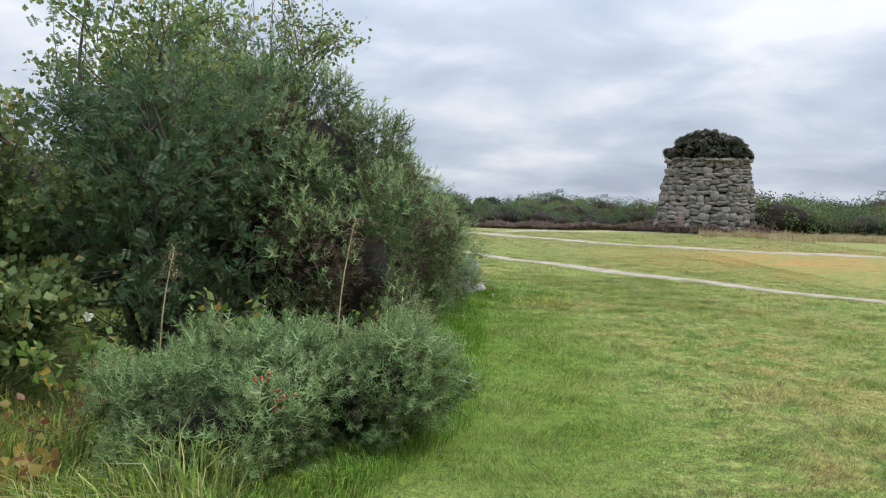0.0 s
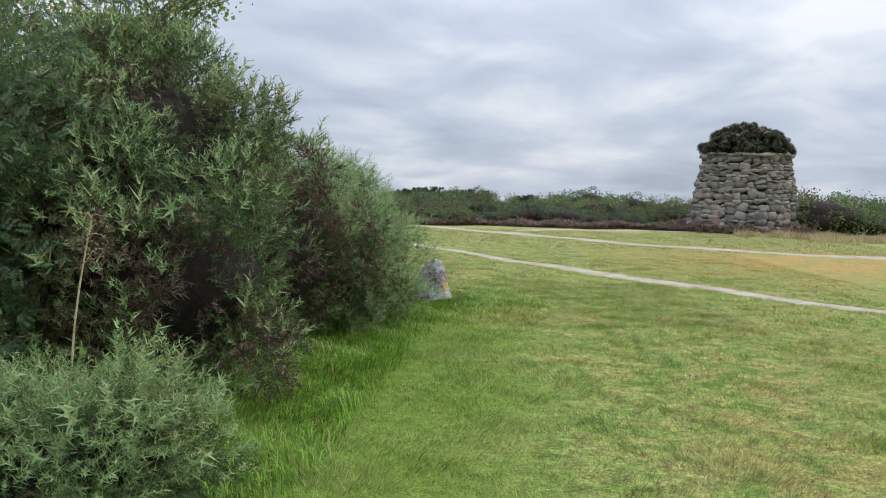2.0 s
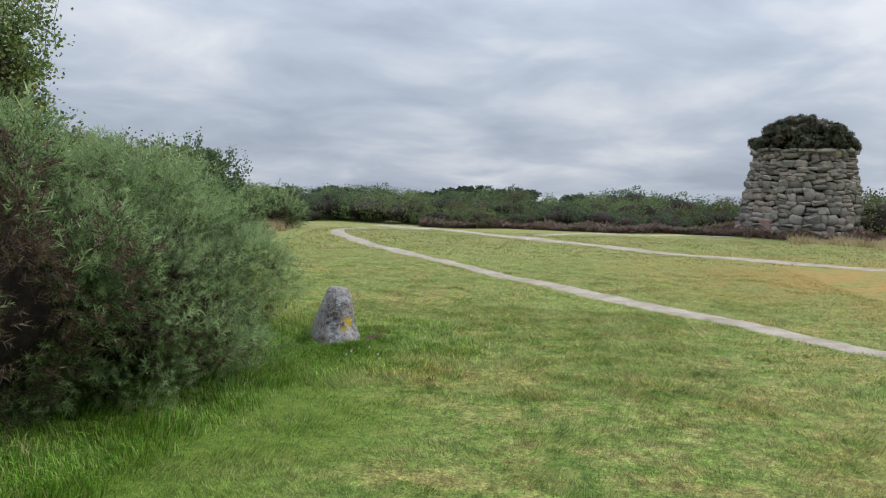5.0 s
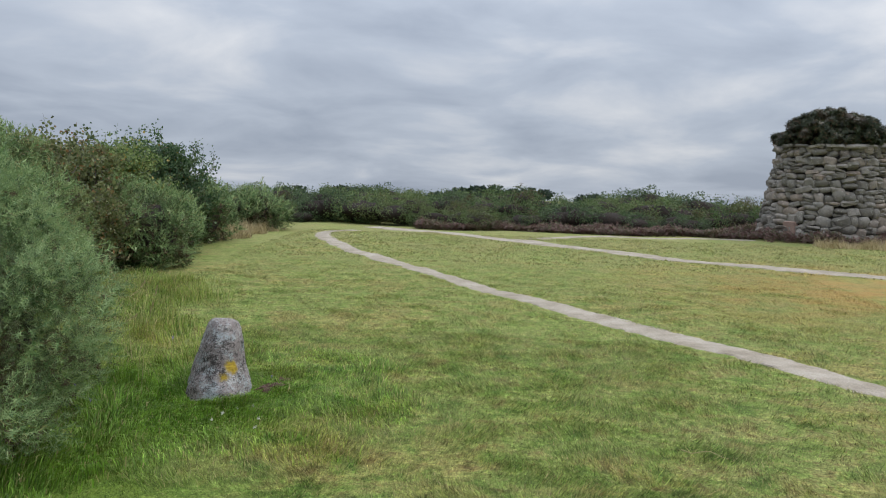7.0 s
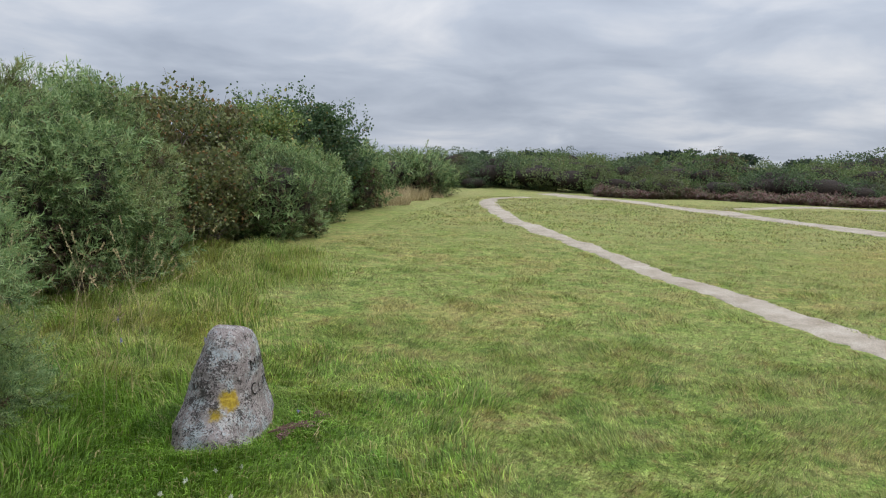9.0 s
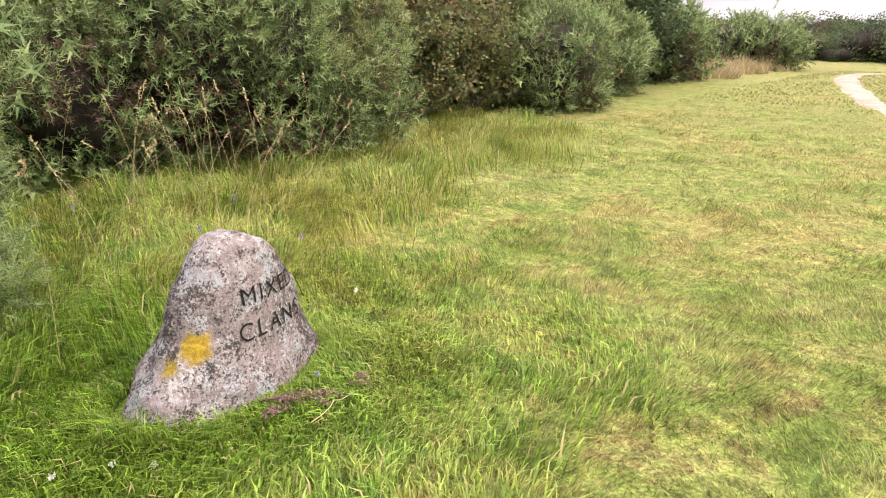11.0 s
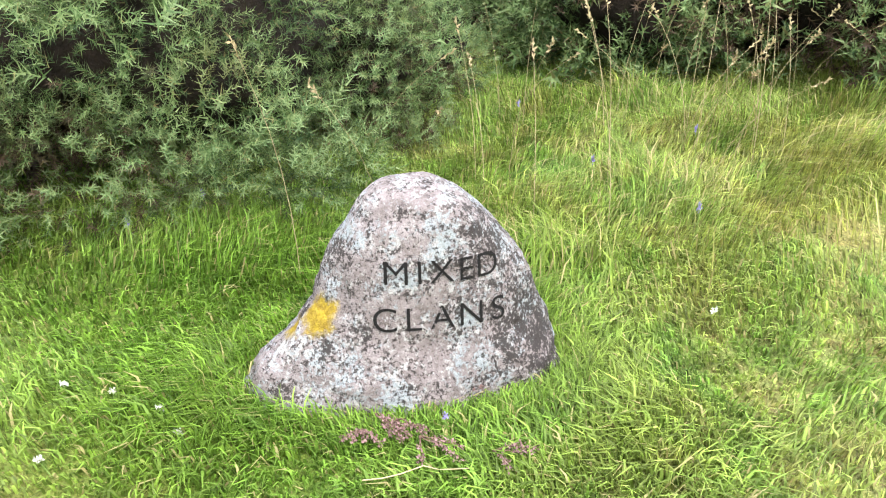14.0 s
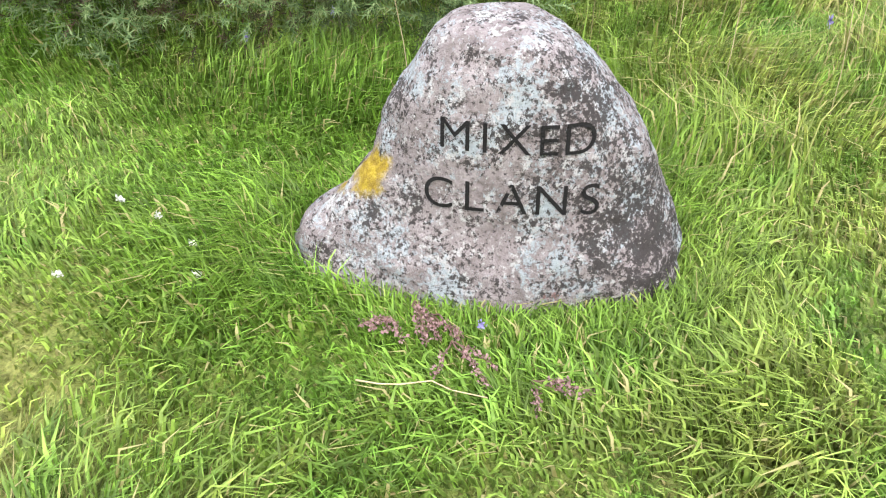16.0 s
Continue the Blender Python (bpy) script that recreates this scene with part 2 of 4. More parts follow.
BARK = mat_plain("grey_brown_bark", (0.06, 0.048, 0.038), (0.15, 0.12, 0.10), 10)
BIRCH = mat_leaf("birch_leaves", (0.085, 0.145, 0.040), (0.29, 0.36, 0.13), (0.38, 0.27, 0.06), 0.05, (0.16, 0.115, 0.05), 0.8, (0.58, 0.70))
RUSSET = mat_leaf("browning_birch_leaves", (0.075, 0.10, 0.034), (0.23, 0.25, 0.10), (0.28, 0.15, 0.06), 0.09, (0.15, 0.10, 0.05), 1.0, (0.54, 0.70))
ROWAN = mat_leaf("rowan_leaflets", (0.042, 0.088, 0.038), (0.12, 0.185, 0.080), (0.20, 0.15, 0.03), 0.03)
FARLEAF = mat_leaf("far_scrub_leaves", (0.07, 0.120, 0.040), (0.22, 0.290, 0.105), (0.16, 0.12, 0.05), 0.05, (0.10, 0.085, 0.04), 0.25, (0.5, 0.65))
DARKSCRUB = mat_leaf("dark_scrub_leaves", (0.040, 0.075, 0.033), (0.120, 0.175, 0.075), (0.12, 0.10, 0.04), 0.04)
PINE = mat_leaf("pine_needles", (0.016, 0.032, 0.020), (0.038, 0.062, 0.038), (0.05, 0.06, 0.03), 0.05)
HEATHER = mat_leaf("heather_bells", (0.12, 0.070, 0.060), (0.27, 0.155, 0.135), (0.10, 0.12, 0.05), 0.25, (0.12, 0.11, 0.05), 0.6, (0.52, 0.66))
HEATH_CAP = mat_leaf("dark_heather", (0.022, 0.034, 0.016), (0.070, 0.082, 0.036), (0.13, 0.075, 0.04), 0.12, (0.075, 0.052, 0.034), 1.2, (0.5, 0.62))
BRAMBLE = mat_leaf("bramble_leaves", (0.13, 0.22, 0.045), (0.24, 0.34, 0.085), (0.42, 0.28, 0.05), 0.14)
YELLOWING = mat_leaf("yellowing_leaves", (0.26, 0.20, 0.05), (0.42, 0.31, 0.08), (0.20, 0.09, 0.05), 0.2)
CAIRN = mat_cairn()
CORE = mat_plain("dark_joint_rubble", (0.022, 0.02, 0.018), (0.05, 0.045, 0.04), 6)
PLAQUE = mat_plain("pink_sandstone", (0.27, 0.18, 0.145), (0.36, 0.25, 0.205), 4)
HEAD = mat_headstone()
LETTER = mat_headstone("incised_dark_letter", 1.0)
LETTER_WORN = mat_headstone("worn_incised_letter", 0.7)
PINK = mat_plain("cut_heather_flowers", (0.17, 0.09, 0.08), (0.38, 0.25, 0.23), 60)
TWIG = mat_plain("brown_heather_twig", (0.10, 0.06, 0.04), (0.20, 0.13, 0.09), 40)
VIOLET = mat_plain("violet_petals", (0.24, 0.21, 0.42), (0.36, 0.32, 0.56), 80)
WHITE = mat_plain("white_petals", (0.62, 0.62, 0.52), (0.78, 0.78, 0.70), 80)
RED = mat_plain("red_berries", (0.42, 0.02, 0.015), (0.60, 0.05, 0.03), 50, 0.4, 0.1, 0.002, 0.5)
LEAFG = mat_plain("fresh_green_leaf", (0.15, 0.27, 0.05), (0.24, 0.36, 0.09), 30, 0.5)

# ---- mesh tools ----
RNG = np.random.default_rng(7)


def mesh_np(name, v, f, mat, smooth=False):
    """A triangle mesh from arrays."""
    me = bpy.data.meshes.new(name)
    v, f = np.asarray(v, np.float32), np.asarray(f, np.int32)
    me.vertices.add(len(v))
    me.vertices.foreach_set("co", v.ravel())
    me.loops.add(f.size)
    me.loops.foreach_set("vertex_index", f.ravel())
    me.polygons.add(len(f))
    me.polygons.foreach_set("loop_start", np.arange(0, f.size, f.shape[1], dtype=np.int32))
    if smooth:
        me.polygons.foreach_set("use_smooth", np.ones(len(f), bool))
    me.update(calc_edges=True)
    me.materials.append(mat)
    return me


def part(name, bm, material, parent, label=""):
    """Links a bmesh, or a finished mesh, as one mesh object under parent."""
    if isinstance(bm, bpy.types.Mesh):
        me = bm
    else:
        me = bpy.data.meshes.new(name)
        bm.to_mesh(me)
        bm.free()
        me.materials.append(material)
    ob = new(name, me)
    ob.parent = parent
    if label:
        tagged(ob, label)
    return ob


def thing(name, at, label, category, group="", kind=""):
    ob = new(name)
    ob.empty_display_size = 0.1
    ob.location = at
    return tagged(ob, label, category, group, kind)


def smoothstep(a, b, x):
    t = np.clip((x - a) / (b - a), 0, 1)
    return t * t * (3 - 2 * t)


def ground_z(x, y):
    """Height of the moor: level round the walk, rising gently ahead, falling away in the far distance."""
    x, y = np.asarray(x, float), np.asarray(y, float)
    z = 0.013 * np.clip(np.minimum(y, 62) - 18, 0, None)
    z = z - 7.0 * smoothstep(58, 150, np.hypot(x - 3, y))
    near = 1 - smoothstep(40, 60, np.hypot(x, y))
    return z + near * (0.012 * np.sin(x * 1.7 + 0.6 * y) + 0.010 * np.sin(y * 1.3 - x * 0.8 + 2))


def gz(x, y):
    return float(ground_z(x, y))


def unit(a):
    return a / np.maximum(np.linalg.norm(a, axis=-1, keepdims=True), 1e-9)


def basis(d, rng):
    """Rotation matrices whose third axis is d, with a random turn."""
    n = len(d)
    r = unit(rng.normal(size=(n, 3)))
    x = unit(np.cross(r, d))
    return np.stack([x, np.cross(d, x), d], axis=2)


def scatter(tv, tf, p, d, s, rng):
    """Copies of a small template (z along d) at p with size s, as one pair of arrays."""
    m = basis(unit(d), rng) * np.asarray(s).reshape(-1, 1, 1)
    v = np.einsum("nij,kj->nki", m, tv) + p[:, None, :]
    f = tf[None] + (np.arange(len(p)) * len(tv))[:, None, None]
    return v.reshape(-1, 3), f.reshape(-1, tf.shape[1])


def join(*pairs):
    vs, fs, o = [], [], 0
    for v, f in pairs:
        vs.append(v)
        fs.append(f + o)
        o += len(v)
    return np.concatenate(vs), np.concatenate(fs)


def spiny_sprig(n, rng, spread=0.55, rise=0.55):
    """A gorse shoot of unit length: slender spines round a stem."""
    v, f = [], []
    for i in range(n):
        h = 0.08 + 0.88 * i / n
        a = i * 2.4
        out = np.array([math.cos(a), math.sin(a), rise + 0.8 * rng.random()])
        out = out / np.linalg.norm(out) * spread * (1.15 - 0.55 * h)
        side = np.array([-math.sin(a), math.cos(a), 0]) * (0.45 / n)
        b = np.array([0, 0, h])
        k = len(v)
        v += [b - side, b + side, b + out]
        f.append([k, k + 1, k + 2])
    return np.array(v), np.array(f)


def leaf_pair(w=0.42):
    """One folded leaf of unit length."""
    v = np.array([[0, 0, 0], [-w, 0.12, 0.45], [0, 0, 1.0], [w, 0.12, 0.45]])
    return v, np.array([[0, 2, 1], [0, 3, 2]])


def pinnate(n=6):
    """A compound leaf of unit length with leaflets in pairs."""
    v, f = [], []
    for i in range(n):
        h = 0.2 + 0.75 * i / n
        for s in (-1, 1):
            k = len(v)
            v += [[0, 0, h], [s * 0.15, 0.03, h - 0.02], [s * 0.30, 0.05, h + 0.10], [s * 0.16, 0.03, h + 0.10]]
            f += [[k, k + 1, k + 2], [k, k + 2, k + 3]]
    return np.array(v), np.array(f)


def blob_points(blobs, n, rng, lo=0.82, hi=1.04, keep=0.8):
    """Points over the outside of a union of ellipsoids, with outward directions."""
    b = np.asarray(blobs, float)
    area = (b[:, 3] * b[:, 4] + b[:, 4] * b[:, 5] + b[:, 3] * b[:, 5])
    k = rng.choice(len(b), int(n * 1.8) + 10, p=area / area.sum())
    d = unit(rng.normal(size=(len(k), 3)))
    p = b[k, :3] + d * b[k, 3:6] * rng.uniform(lo, hi, (len(k), 1))
    ok = p[:, 2] > 0.02
    c0, c1 = b[:, :3].astype(np.float32), b[:, 3:6].astype(np.float32)
    for i in range(0, len(k), 4000):
        q = (p[i:i + 4000, None, :].astype(np.float32) - c0[None]) / c1[None]
        r = (q ** 2).sum(2)
        r[np.arange(len(r)), k[i:i + 4000]] = 9
        ok[i:i + 4000] &= r.min(1) > keep * keep
    p, nrm = p[ok], unit(d[ok] / b[k[ok], 3:6])
    return p[:n], nrm[:n]


def lumps(blobs, per_area, rng, r0=0.14, r1=0.32):
    """Small rounded clumps over the surface of the main masses."""
    b = np.asarray(blobs, float)
    n = int(sum(per_area * 4 * (x[3] * x[4] + x[4] * x[5] + x[3] * x[5]) for x in b))
    p, d = blob_points(b, n, rng, 0.85, 1.0)
    r = rng.uniform(r0, r1, len(p))
    return np.column_stack([p, r, r, r * rng.uniform(0.8, 1.2, len(p))])


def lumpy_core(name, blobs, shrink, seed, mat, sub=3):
    """The dark twiggy inside of a bush: a solid lump coloured as deep shade."""
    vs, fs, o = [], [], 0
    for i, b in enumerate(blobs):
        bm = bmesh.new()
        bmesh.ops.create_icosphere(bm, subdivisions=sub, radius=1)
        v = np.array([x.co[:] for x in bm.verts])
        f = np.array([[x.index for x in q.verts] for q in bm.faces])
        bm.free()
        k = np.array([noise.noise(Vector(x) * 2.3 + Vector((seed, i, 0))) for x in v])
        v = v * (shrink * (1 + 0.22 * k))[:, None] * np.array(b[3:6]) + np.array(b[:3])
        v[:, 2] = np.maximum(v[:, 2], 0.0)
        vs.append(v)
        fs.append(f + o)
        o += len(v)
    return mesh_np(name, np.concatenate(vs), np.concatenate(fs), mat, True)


def tube(pts, radii, sides=5):
    """A tapered stem along points."""
    pts = np.asarray(pts, float)
    t = unit(np.gradient(pts, axis=0))
    ref = np.array([0.31, 0.95, 0.05])
    x = unit(np.cross(t, ref))
    y = np.cross(t, x)
    a = np.arange(sides) * 2 * math.pi / sides
    ring = np.cos(a)[None, :, None] * x[:, None] + np.sin(a)[None, :, None] * y[:, None]
    v = (pts[:, None] + ring * np.asarray(radii, float)[:, None, None]).reshape(-1, 3)
    f = []
    for i in range(len(pts) - 1):
        for j in range(sides):
            a0, b0 = i * sides + j, i * sides + (j + 1) % sides
            f += [[a0, b0, b0 + sides], [a0, b0 + sides, a0 + sides]]
    return v, np.array(f)


def limb(a, b, r0, r1, rng, sag=0.1, n=6, sides=5):
    a, b = np.array(a, float), np.array(b, float)
    t = np.linspace(0, 1, n)[:, None]
    wob = rng.normal(size=(n, 3)) * np.linalg.norm(b - a) * 0.03
    wob[0] = 0
    p = a + (b - a) * t + wob + np.array([0, 0, 1]) * sag * np.sin(t * math.pi) * np.linalg.norm(b - a)
    return tube(p, np.linspace(r0, r1, n), sides)


# ---- plants ----
def gorse_bush(at, blobs, label, density=230, size=(0.15, 0.27), spines=15, seed=1, tip_share=0.4, dead=0.1, clump=(0.15, 0.36), group="gorse bushes"):
    """A gorse bush: stems, a dark inside, and spiny shoots in separate billowing clumps with paler young tops."""
    rng = np.random.default_rng(seed)
    ob = thing("gorse_bush", at, label, "bush", group)
    part("inner_thicket", lumpy_core("inner_thicket", blobs, 0.68, seed, SHADED_INSIDE), None, ob)
    stems = [limb((rng.normal() * 0.12, rng.normal() * 0.12, 0), (b[0] + rng.normal() * 0.2, b[1] + rng.normal() * 0.2, b[2] + 0.3 * b[5]), 0.035, 0.012, rng) for b in blobs for _ in range(2)]
    part("stem", mesh_np("stem", *join(*stems), BARK, True), None, ob)
    area = 4 * sum(x[3] * x[4] + x[4] * x[5] + x[3] * x[5] for x in blobs)
    n = int(area * density)
    mid = (clump[0] + clump[1]) / 2
    lp = lumps(blobs, 0.20 / mid ** 2, rng, *clump)
    small = lumps(lp, 0.9 / mid, rng, clump[0] * 0.35, clump[0] * 0.75)
    p, d = blob_points(lp, int(n * 0.45), rng, 0.55, 1.03, 0.75)
    p1, d1 = blob_points(small, int(n * 0.43), rng, 0.4, 1.1, 0.6)
    p0, d0 = blob_points(blobs, int(n * 0.12), rng, 0.72, 0.92, 0.8)
    p, d = np.concatenate([p0, p, p1]), np.concatenate([d0, d, d1])
    centre = np.mean(np.asarray(blobs)[:, :3], axis=0)
    out = unit(p - centre)
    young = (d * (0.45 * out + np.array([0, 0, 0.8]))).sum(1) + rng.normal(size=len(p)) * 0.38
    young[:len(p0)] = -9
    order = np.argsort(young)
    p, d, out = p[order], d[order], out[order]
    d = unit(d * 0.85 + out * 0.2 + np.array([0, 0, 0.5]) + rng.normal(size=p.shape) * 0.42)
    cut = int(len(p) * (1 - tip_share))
    tv, tf = spiny_sprig(spines, rng, 0.40, 0.25) if spines > 12 else spiny_sprig(spines, rng)
    ln = rng.uniform(*size, cut)
    # shoots low down and in drifts have died back to brown
    q = p[:cut]
    drift = np.sin(q[:, 0] * 2.7 + seed) * np.sin(q[:, 1] * 2.1 + 2 * seed) + 0.6 * np.sin(q[:, 2] * 3.3 + q[:, 1] * 1.7)
    rank = 0.55 * drift - 1.1 * q[:, 2] / q[:, 2].max() + rng.normal(size=cut) * 0.3
    brown = rank > np.quantile(rank, 1 - dead)
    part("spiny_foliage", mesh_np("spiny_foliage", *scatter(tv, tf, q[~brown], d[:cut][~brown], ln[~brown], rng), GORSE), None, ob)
    part("dead_growth", mesh_np("dead_growth", *scatter(tv, tf, q[brown], d[:cut][brown], ln[brown], rng), GORSE_DEAD), None, ob, "brown died-back gorse shoots")
    k = len(p) - cut
    ln = rng.uniform(size[0] * 0.8, size[1], k) * np.where(rng.random(k) < 0.07, 1.8, 1.0)
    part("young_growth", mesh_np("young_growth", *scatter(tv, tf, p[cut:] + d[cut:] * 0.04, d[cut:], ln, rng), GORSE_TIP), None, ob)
    return ob


def leafy_tree(name, at, height, spread, label, leaf_mat, n=16000, leaf=0.045, seed=1, template=None, base=0.25, stems=4, whips=26, spires=16, group=""):
    """A multi-stemmed small tree: trunk, limbs, twigs and loose leaves in uneven clumps."""
    rng = np.random.default_rng(seed)
    ob = thing(name, at, label, "tree", group)
    wood, tips, tipd = [], [], []
    for s in range(stems):
        a = s * 2 * math.pi / stems + rng.random()
        top = np.array([math.cos(a) * spread * rng.uniform(0.15, 0.55), math.sin(a) * spread * rng.uniform(0.15, 0.55), height * rng.uniform(0.72, 0.95)])
        foot = np.array([math.cos(a) * 0.08, math.sin(a) * 0.08, 0])
        wood.append(limb(foot, top, 0.045 * height / 3, 0.008, rng, 0.02, 8, 6))
        for i in range(whips):
            h = rng.uniform(base, 1.0) ** 0.8
            o = foot + (top - foot) * h
            a2 = rng.random() * 2 * math.pi
            r = spread * (1.05 - 0.75 * max(h - 0.3, 0)) * rng.uniform(0.4, 1.0)
            e = o + np.array([math.cos(a2) * r, math.sin(a2) * r, r * rng.uniform(0.25, 0.9) + 0.1])
            e[2] = min(e[2], height * rng.uniform(0.9, 1.06))
            wood.append(limb(o, e, 0.012, 0.003, rng, 0.06, 5, 3))
            m = 14
            t = rng.uniform(0.25, 1.02, m)[:, None]
            tips.append(o + (e - o) * t + np.array([0, 0, 0.06]) * np.sin(t * math.pi) * r)
            tipd.append(np.repeat((e - o)[None], m, 0))
    # upright leading shoots above the crown
    for i in range(spires):
        a, q = rng.random() * 2 * math.pi, rng.uniform(0.05, 0.85) * spread
        o = np.array([math.cos(a) * q, math.sin(a) * q, height * rng.uniform(0.72, 0.9)])
        e = o + np.array([rng.normal() * 0.1, rng.normal() * 0.1, height * rng.uniform(0.14, 0.28)])
        wood.append(limb(o, e, 0.006, 0.002, rng, 0.0, 5, 3))
        t = rng.uniform(0.0, 1.0, 7)[:, None]
        tips.append(o + (e - o) * t)
        tipd.append(np.repeat((e - o)[None], 7, 0))
    part("trunk", mesh_np("trunk", *join(*wood), BARK, True), None, ob)
    tips, tipd = np.concatenate(tips), unit(np.concatenate(tipd))
    k = rng.integers(0, len(tips), n)
    p = tips[k] + rng.normal(size=(n, 3)) * 0.085 * np.array([1, 1, 0.9]) * (height / 3.2) ** 0.5
    d = unit(tipd[k] * 0.5 + rng.normal(size=(n, 3)) * 0.8 + np.array([0, 0, -0.15]))
    tv, tf = template or leaf_pair()
    part("crown", mesh_np("crown", *scatter(tv, tf, p, d, rng.uniform(0.6, 1.2, n) * leaf, rng), leaf_mat), None, ob)
    return ob


def far_scrub(at, w, h, seed, mat, label, n=1500, leaf=0.16, category="bush", name="scrub_bush", whips=0):
    """A distant bush: uneven clumps of small leaves over a dark inside."""
    rng = np.random.default_rng(seed)
    ob = thing(name, at, label, category, "bushes along the far edge of the moor")
    blobs = [(rng.uniform(-0.5, 0.5) * w, rng.uniform(-0.3, 0.3) * w, h * rng.uniform(0.28, 0.5), w * rng.uniform(0.3, 0.5), w * rng.uniform(0.3, 0.5), h * rng.uniform(0.32, 0.52)) for _ in range(6)]
    part("inner_thicket", lumpy_core("inner_thicket", blobs, 0.78, seed, SHADED_INSIDE, 2), None, ob)
    p, d = blob_points(lumps(blobs, 1.2, rng, 0.16, 0.42), n, rng, 0.4, 1.05, 0.5)
    if whips:
        q = np.column_stack([rng.uniform(-0.6, 0.6, whips) * w, rng.uniform(-0.3, 0.3, whips) * w, np.zeros(whips)])
        q = np.repeat(q, 14, 0)
        q[:, 2] = h * rng.uniform(0.45, 1.12, len(q))
        q[:, :2] += rng.normal(size=(len(q), 2)) * 0.12
        p, d = np.concatenate([p, q]), np.concatenate([d, rng.normal(size=q.shape)])
    tv, tf = leaf_pair(0.4)
    d = unit(d + rng.normal(size=p.shape) * 0.6 + np.array([0, 0, 0.4]))
    part("crown", mesh_np("crown", *scatter(tv, tf, p, d, rng.uniform(0.5, 1.3, len(p)) * leaf, rng), mat), None, ob)
    return ob


def path_distance(x, y, line):
    """Distance from points to a polyline."""
    best = np.full(np.shape(x), 1e9)
    for (ax, ay), (bx, by) in zip(line[:-1], line[1:]):
        dx, dy = bx - ax, by - ay
        t = np.clip(((x - ax) * dx + (y - ay) * dy) / (dx * dx + dy * dy), 0, 1)
        best = np.minimum(best, np.hypot(x - ax - t * dx, y - ay - t * dy))
    return best


PATH_NEAR = [(24.0, -6.0), (14.0, 6.9), (9.6, 12.4), (6.65, 15.75), (5.5, 17.55), (4.55, 18.9), (3.2, 20.9), (1.7, 23.1), (0.6, 24.85), (-0.7, 26.8), (-2.3, 29.3), (-4.2, 33.3), (-5.1, 35.5), (-5.0, 37.0), (-4.2, 38.5)]
PATH_FAR = [(24.0, 22.9), (14.6, 26.1), (11.0, 27.4), (8.0, 29.0), (6.7, 30.1), (4.2, 32.8), (2.2, 35.2), (0.5, 37.0), (-2.0, 39.0), (-4.8, 41.0)]
PATH_ROUND = [(2.4, 36.2), (4.2, 39.4), (8.0, 40.1), (11.4, 40.8)]
HX, HY = 0.65, 14.55
LAT, FWD = np.array([-0.406, 0.914]), np.array([0.914, 0.406])


def off_path(x, y):
    return (path_distance(x, y, PATH_NEAR) > 0.25 + 0.06 * np.sin(5 * x + 3 * y)) & (path_distance(x, y, PATH_FAR) > 0.45)


def stone_clear(x, y, pad=0.0):
    u, w = (x - HX) * LAT[0] + (y - HY) * LAT[1], (x - HX) * FWD[0] + (y - HY) * FWD[1]
    return (np.abs((u + 0.025) / (0.475 + pad)) ** 2.6 + np.abs((w + 0.015) / (0.262 + pad)) ** 2.6) > 1


def blades(n, x0, x1, y0, y1, h, w, lean, rng, keep=None, two=False):
    """Grass blades over a rectangle: curved strips that taper to a point."""
    x, y = rng.uniform(x0, x1, n), rng.uniform(y0, y1, n)
    ok = off_path(x, y) & stone_clear(x, y)
    if keep is not None:
        ok &= keep(x, y, rng)
    x, y = x[ok], y[ok]
    n = len(x)
    clump = 0.75 + 0.45 * np.sin(x * 5.1 + 1.3 * np.sin(y * 4.3)) * np.sin(y * 4.7 + x * 1.9)
    hh = rng.uniform(*h, n) * np.clip(clump, 0.45, 1.3)
    a = rng.uniform(0, 2 * math.pi, n)
    # tufts fall the same way
    b = 2.4 * np.sin(x * 2.3 + y * 1.1) + 1.7 * np.sin(y * 2.9 - x) + rng.normal(size=n) * 0.9
    ll = hh * rng.uniform(0.2, 1.0, n) * lean
    p = np.column_stack([x, y, ground_z(x, y) - 0.004])
    side = np.column_stack([np.cos(a), np.sin(a), np.zeros(n)]) * (rng.uniform(0.6, 1.3, n) * w / 2)[:, None]
    fall = np.column_stack([np.cos(b), np.sin(b), np.zeros(n)])
    z = np.array([[0, 0, 1.0]])
    tip = p + fall * ll[:, None] + z * (hh * (1 - 0.25 * lean))[:, None]
    if not two:
        v = np.stack([p - side, p + side, tip], 1).reshape(-1, 3)
        return v, np.arange(len(v)).reshape(-1, 3)
    mid = p + fall * (ll * 0.3)[:, None] + z * (hh * 0.62)[:, None]
    v = np.stack([p - side, p + side, mid + side * 0.8, mid - side * 0.8, tip], 1).reshape(-1, 3)
    k = (np.arange(n) * 5)[:, None, None]
    f = np.array([[0, 1, 2], [0, 2, 3], [3, 2, 4]])[None] + k
    return v, f.reshape(-1, 3)


def grass(label, mat, *pairs):
    v, f = join(*pairs)
    return tagged(new("grass", mesh_np("grass", v, f, mat)), label, "grass", "", "stuff")


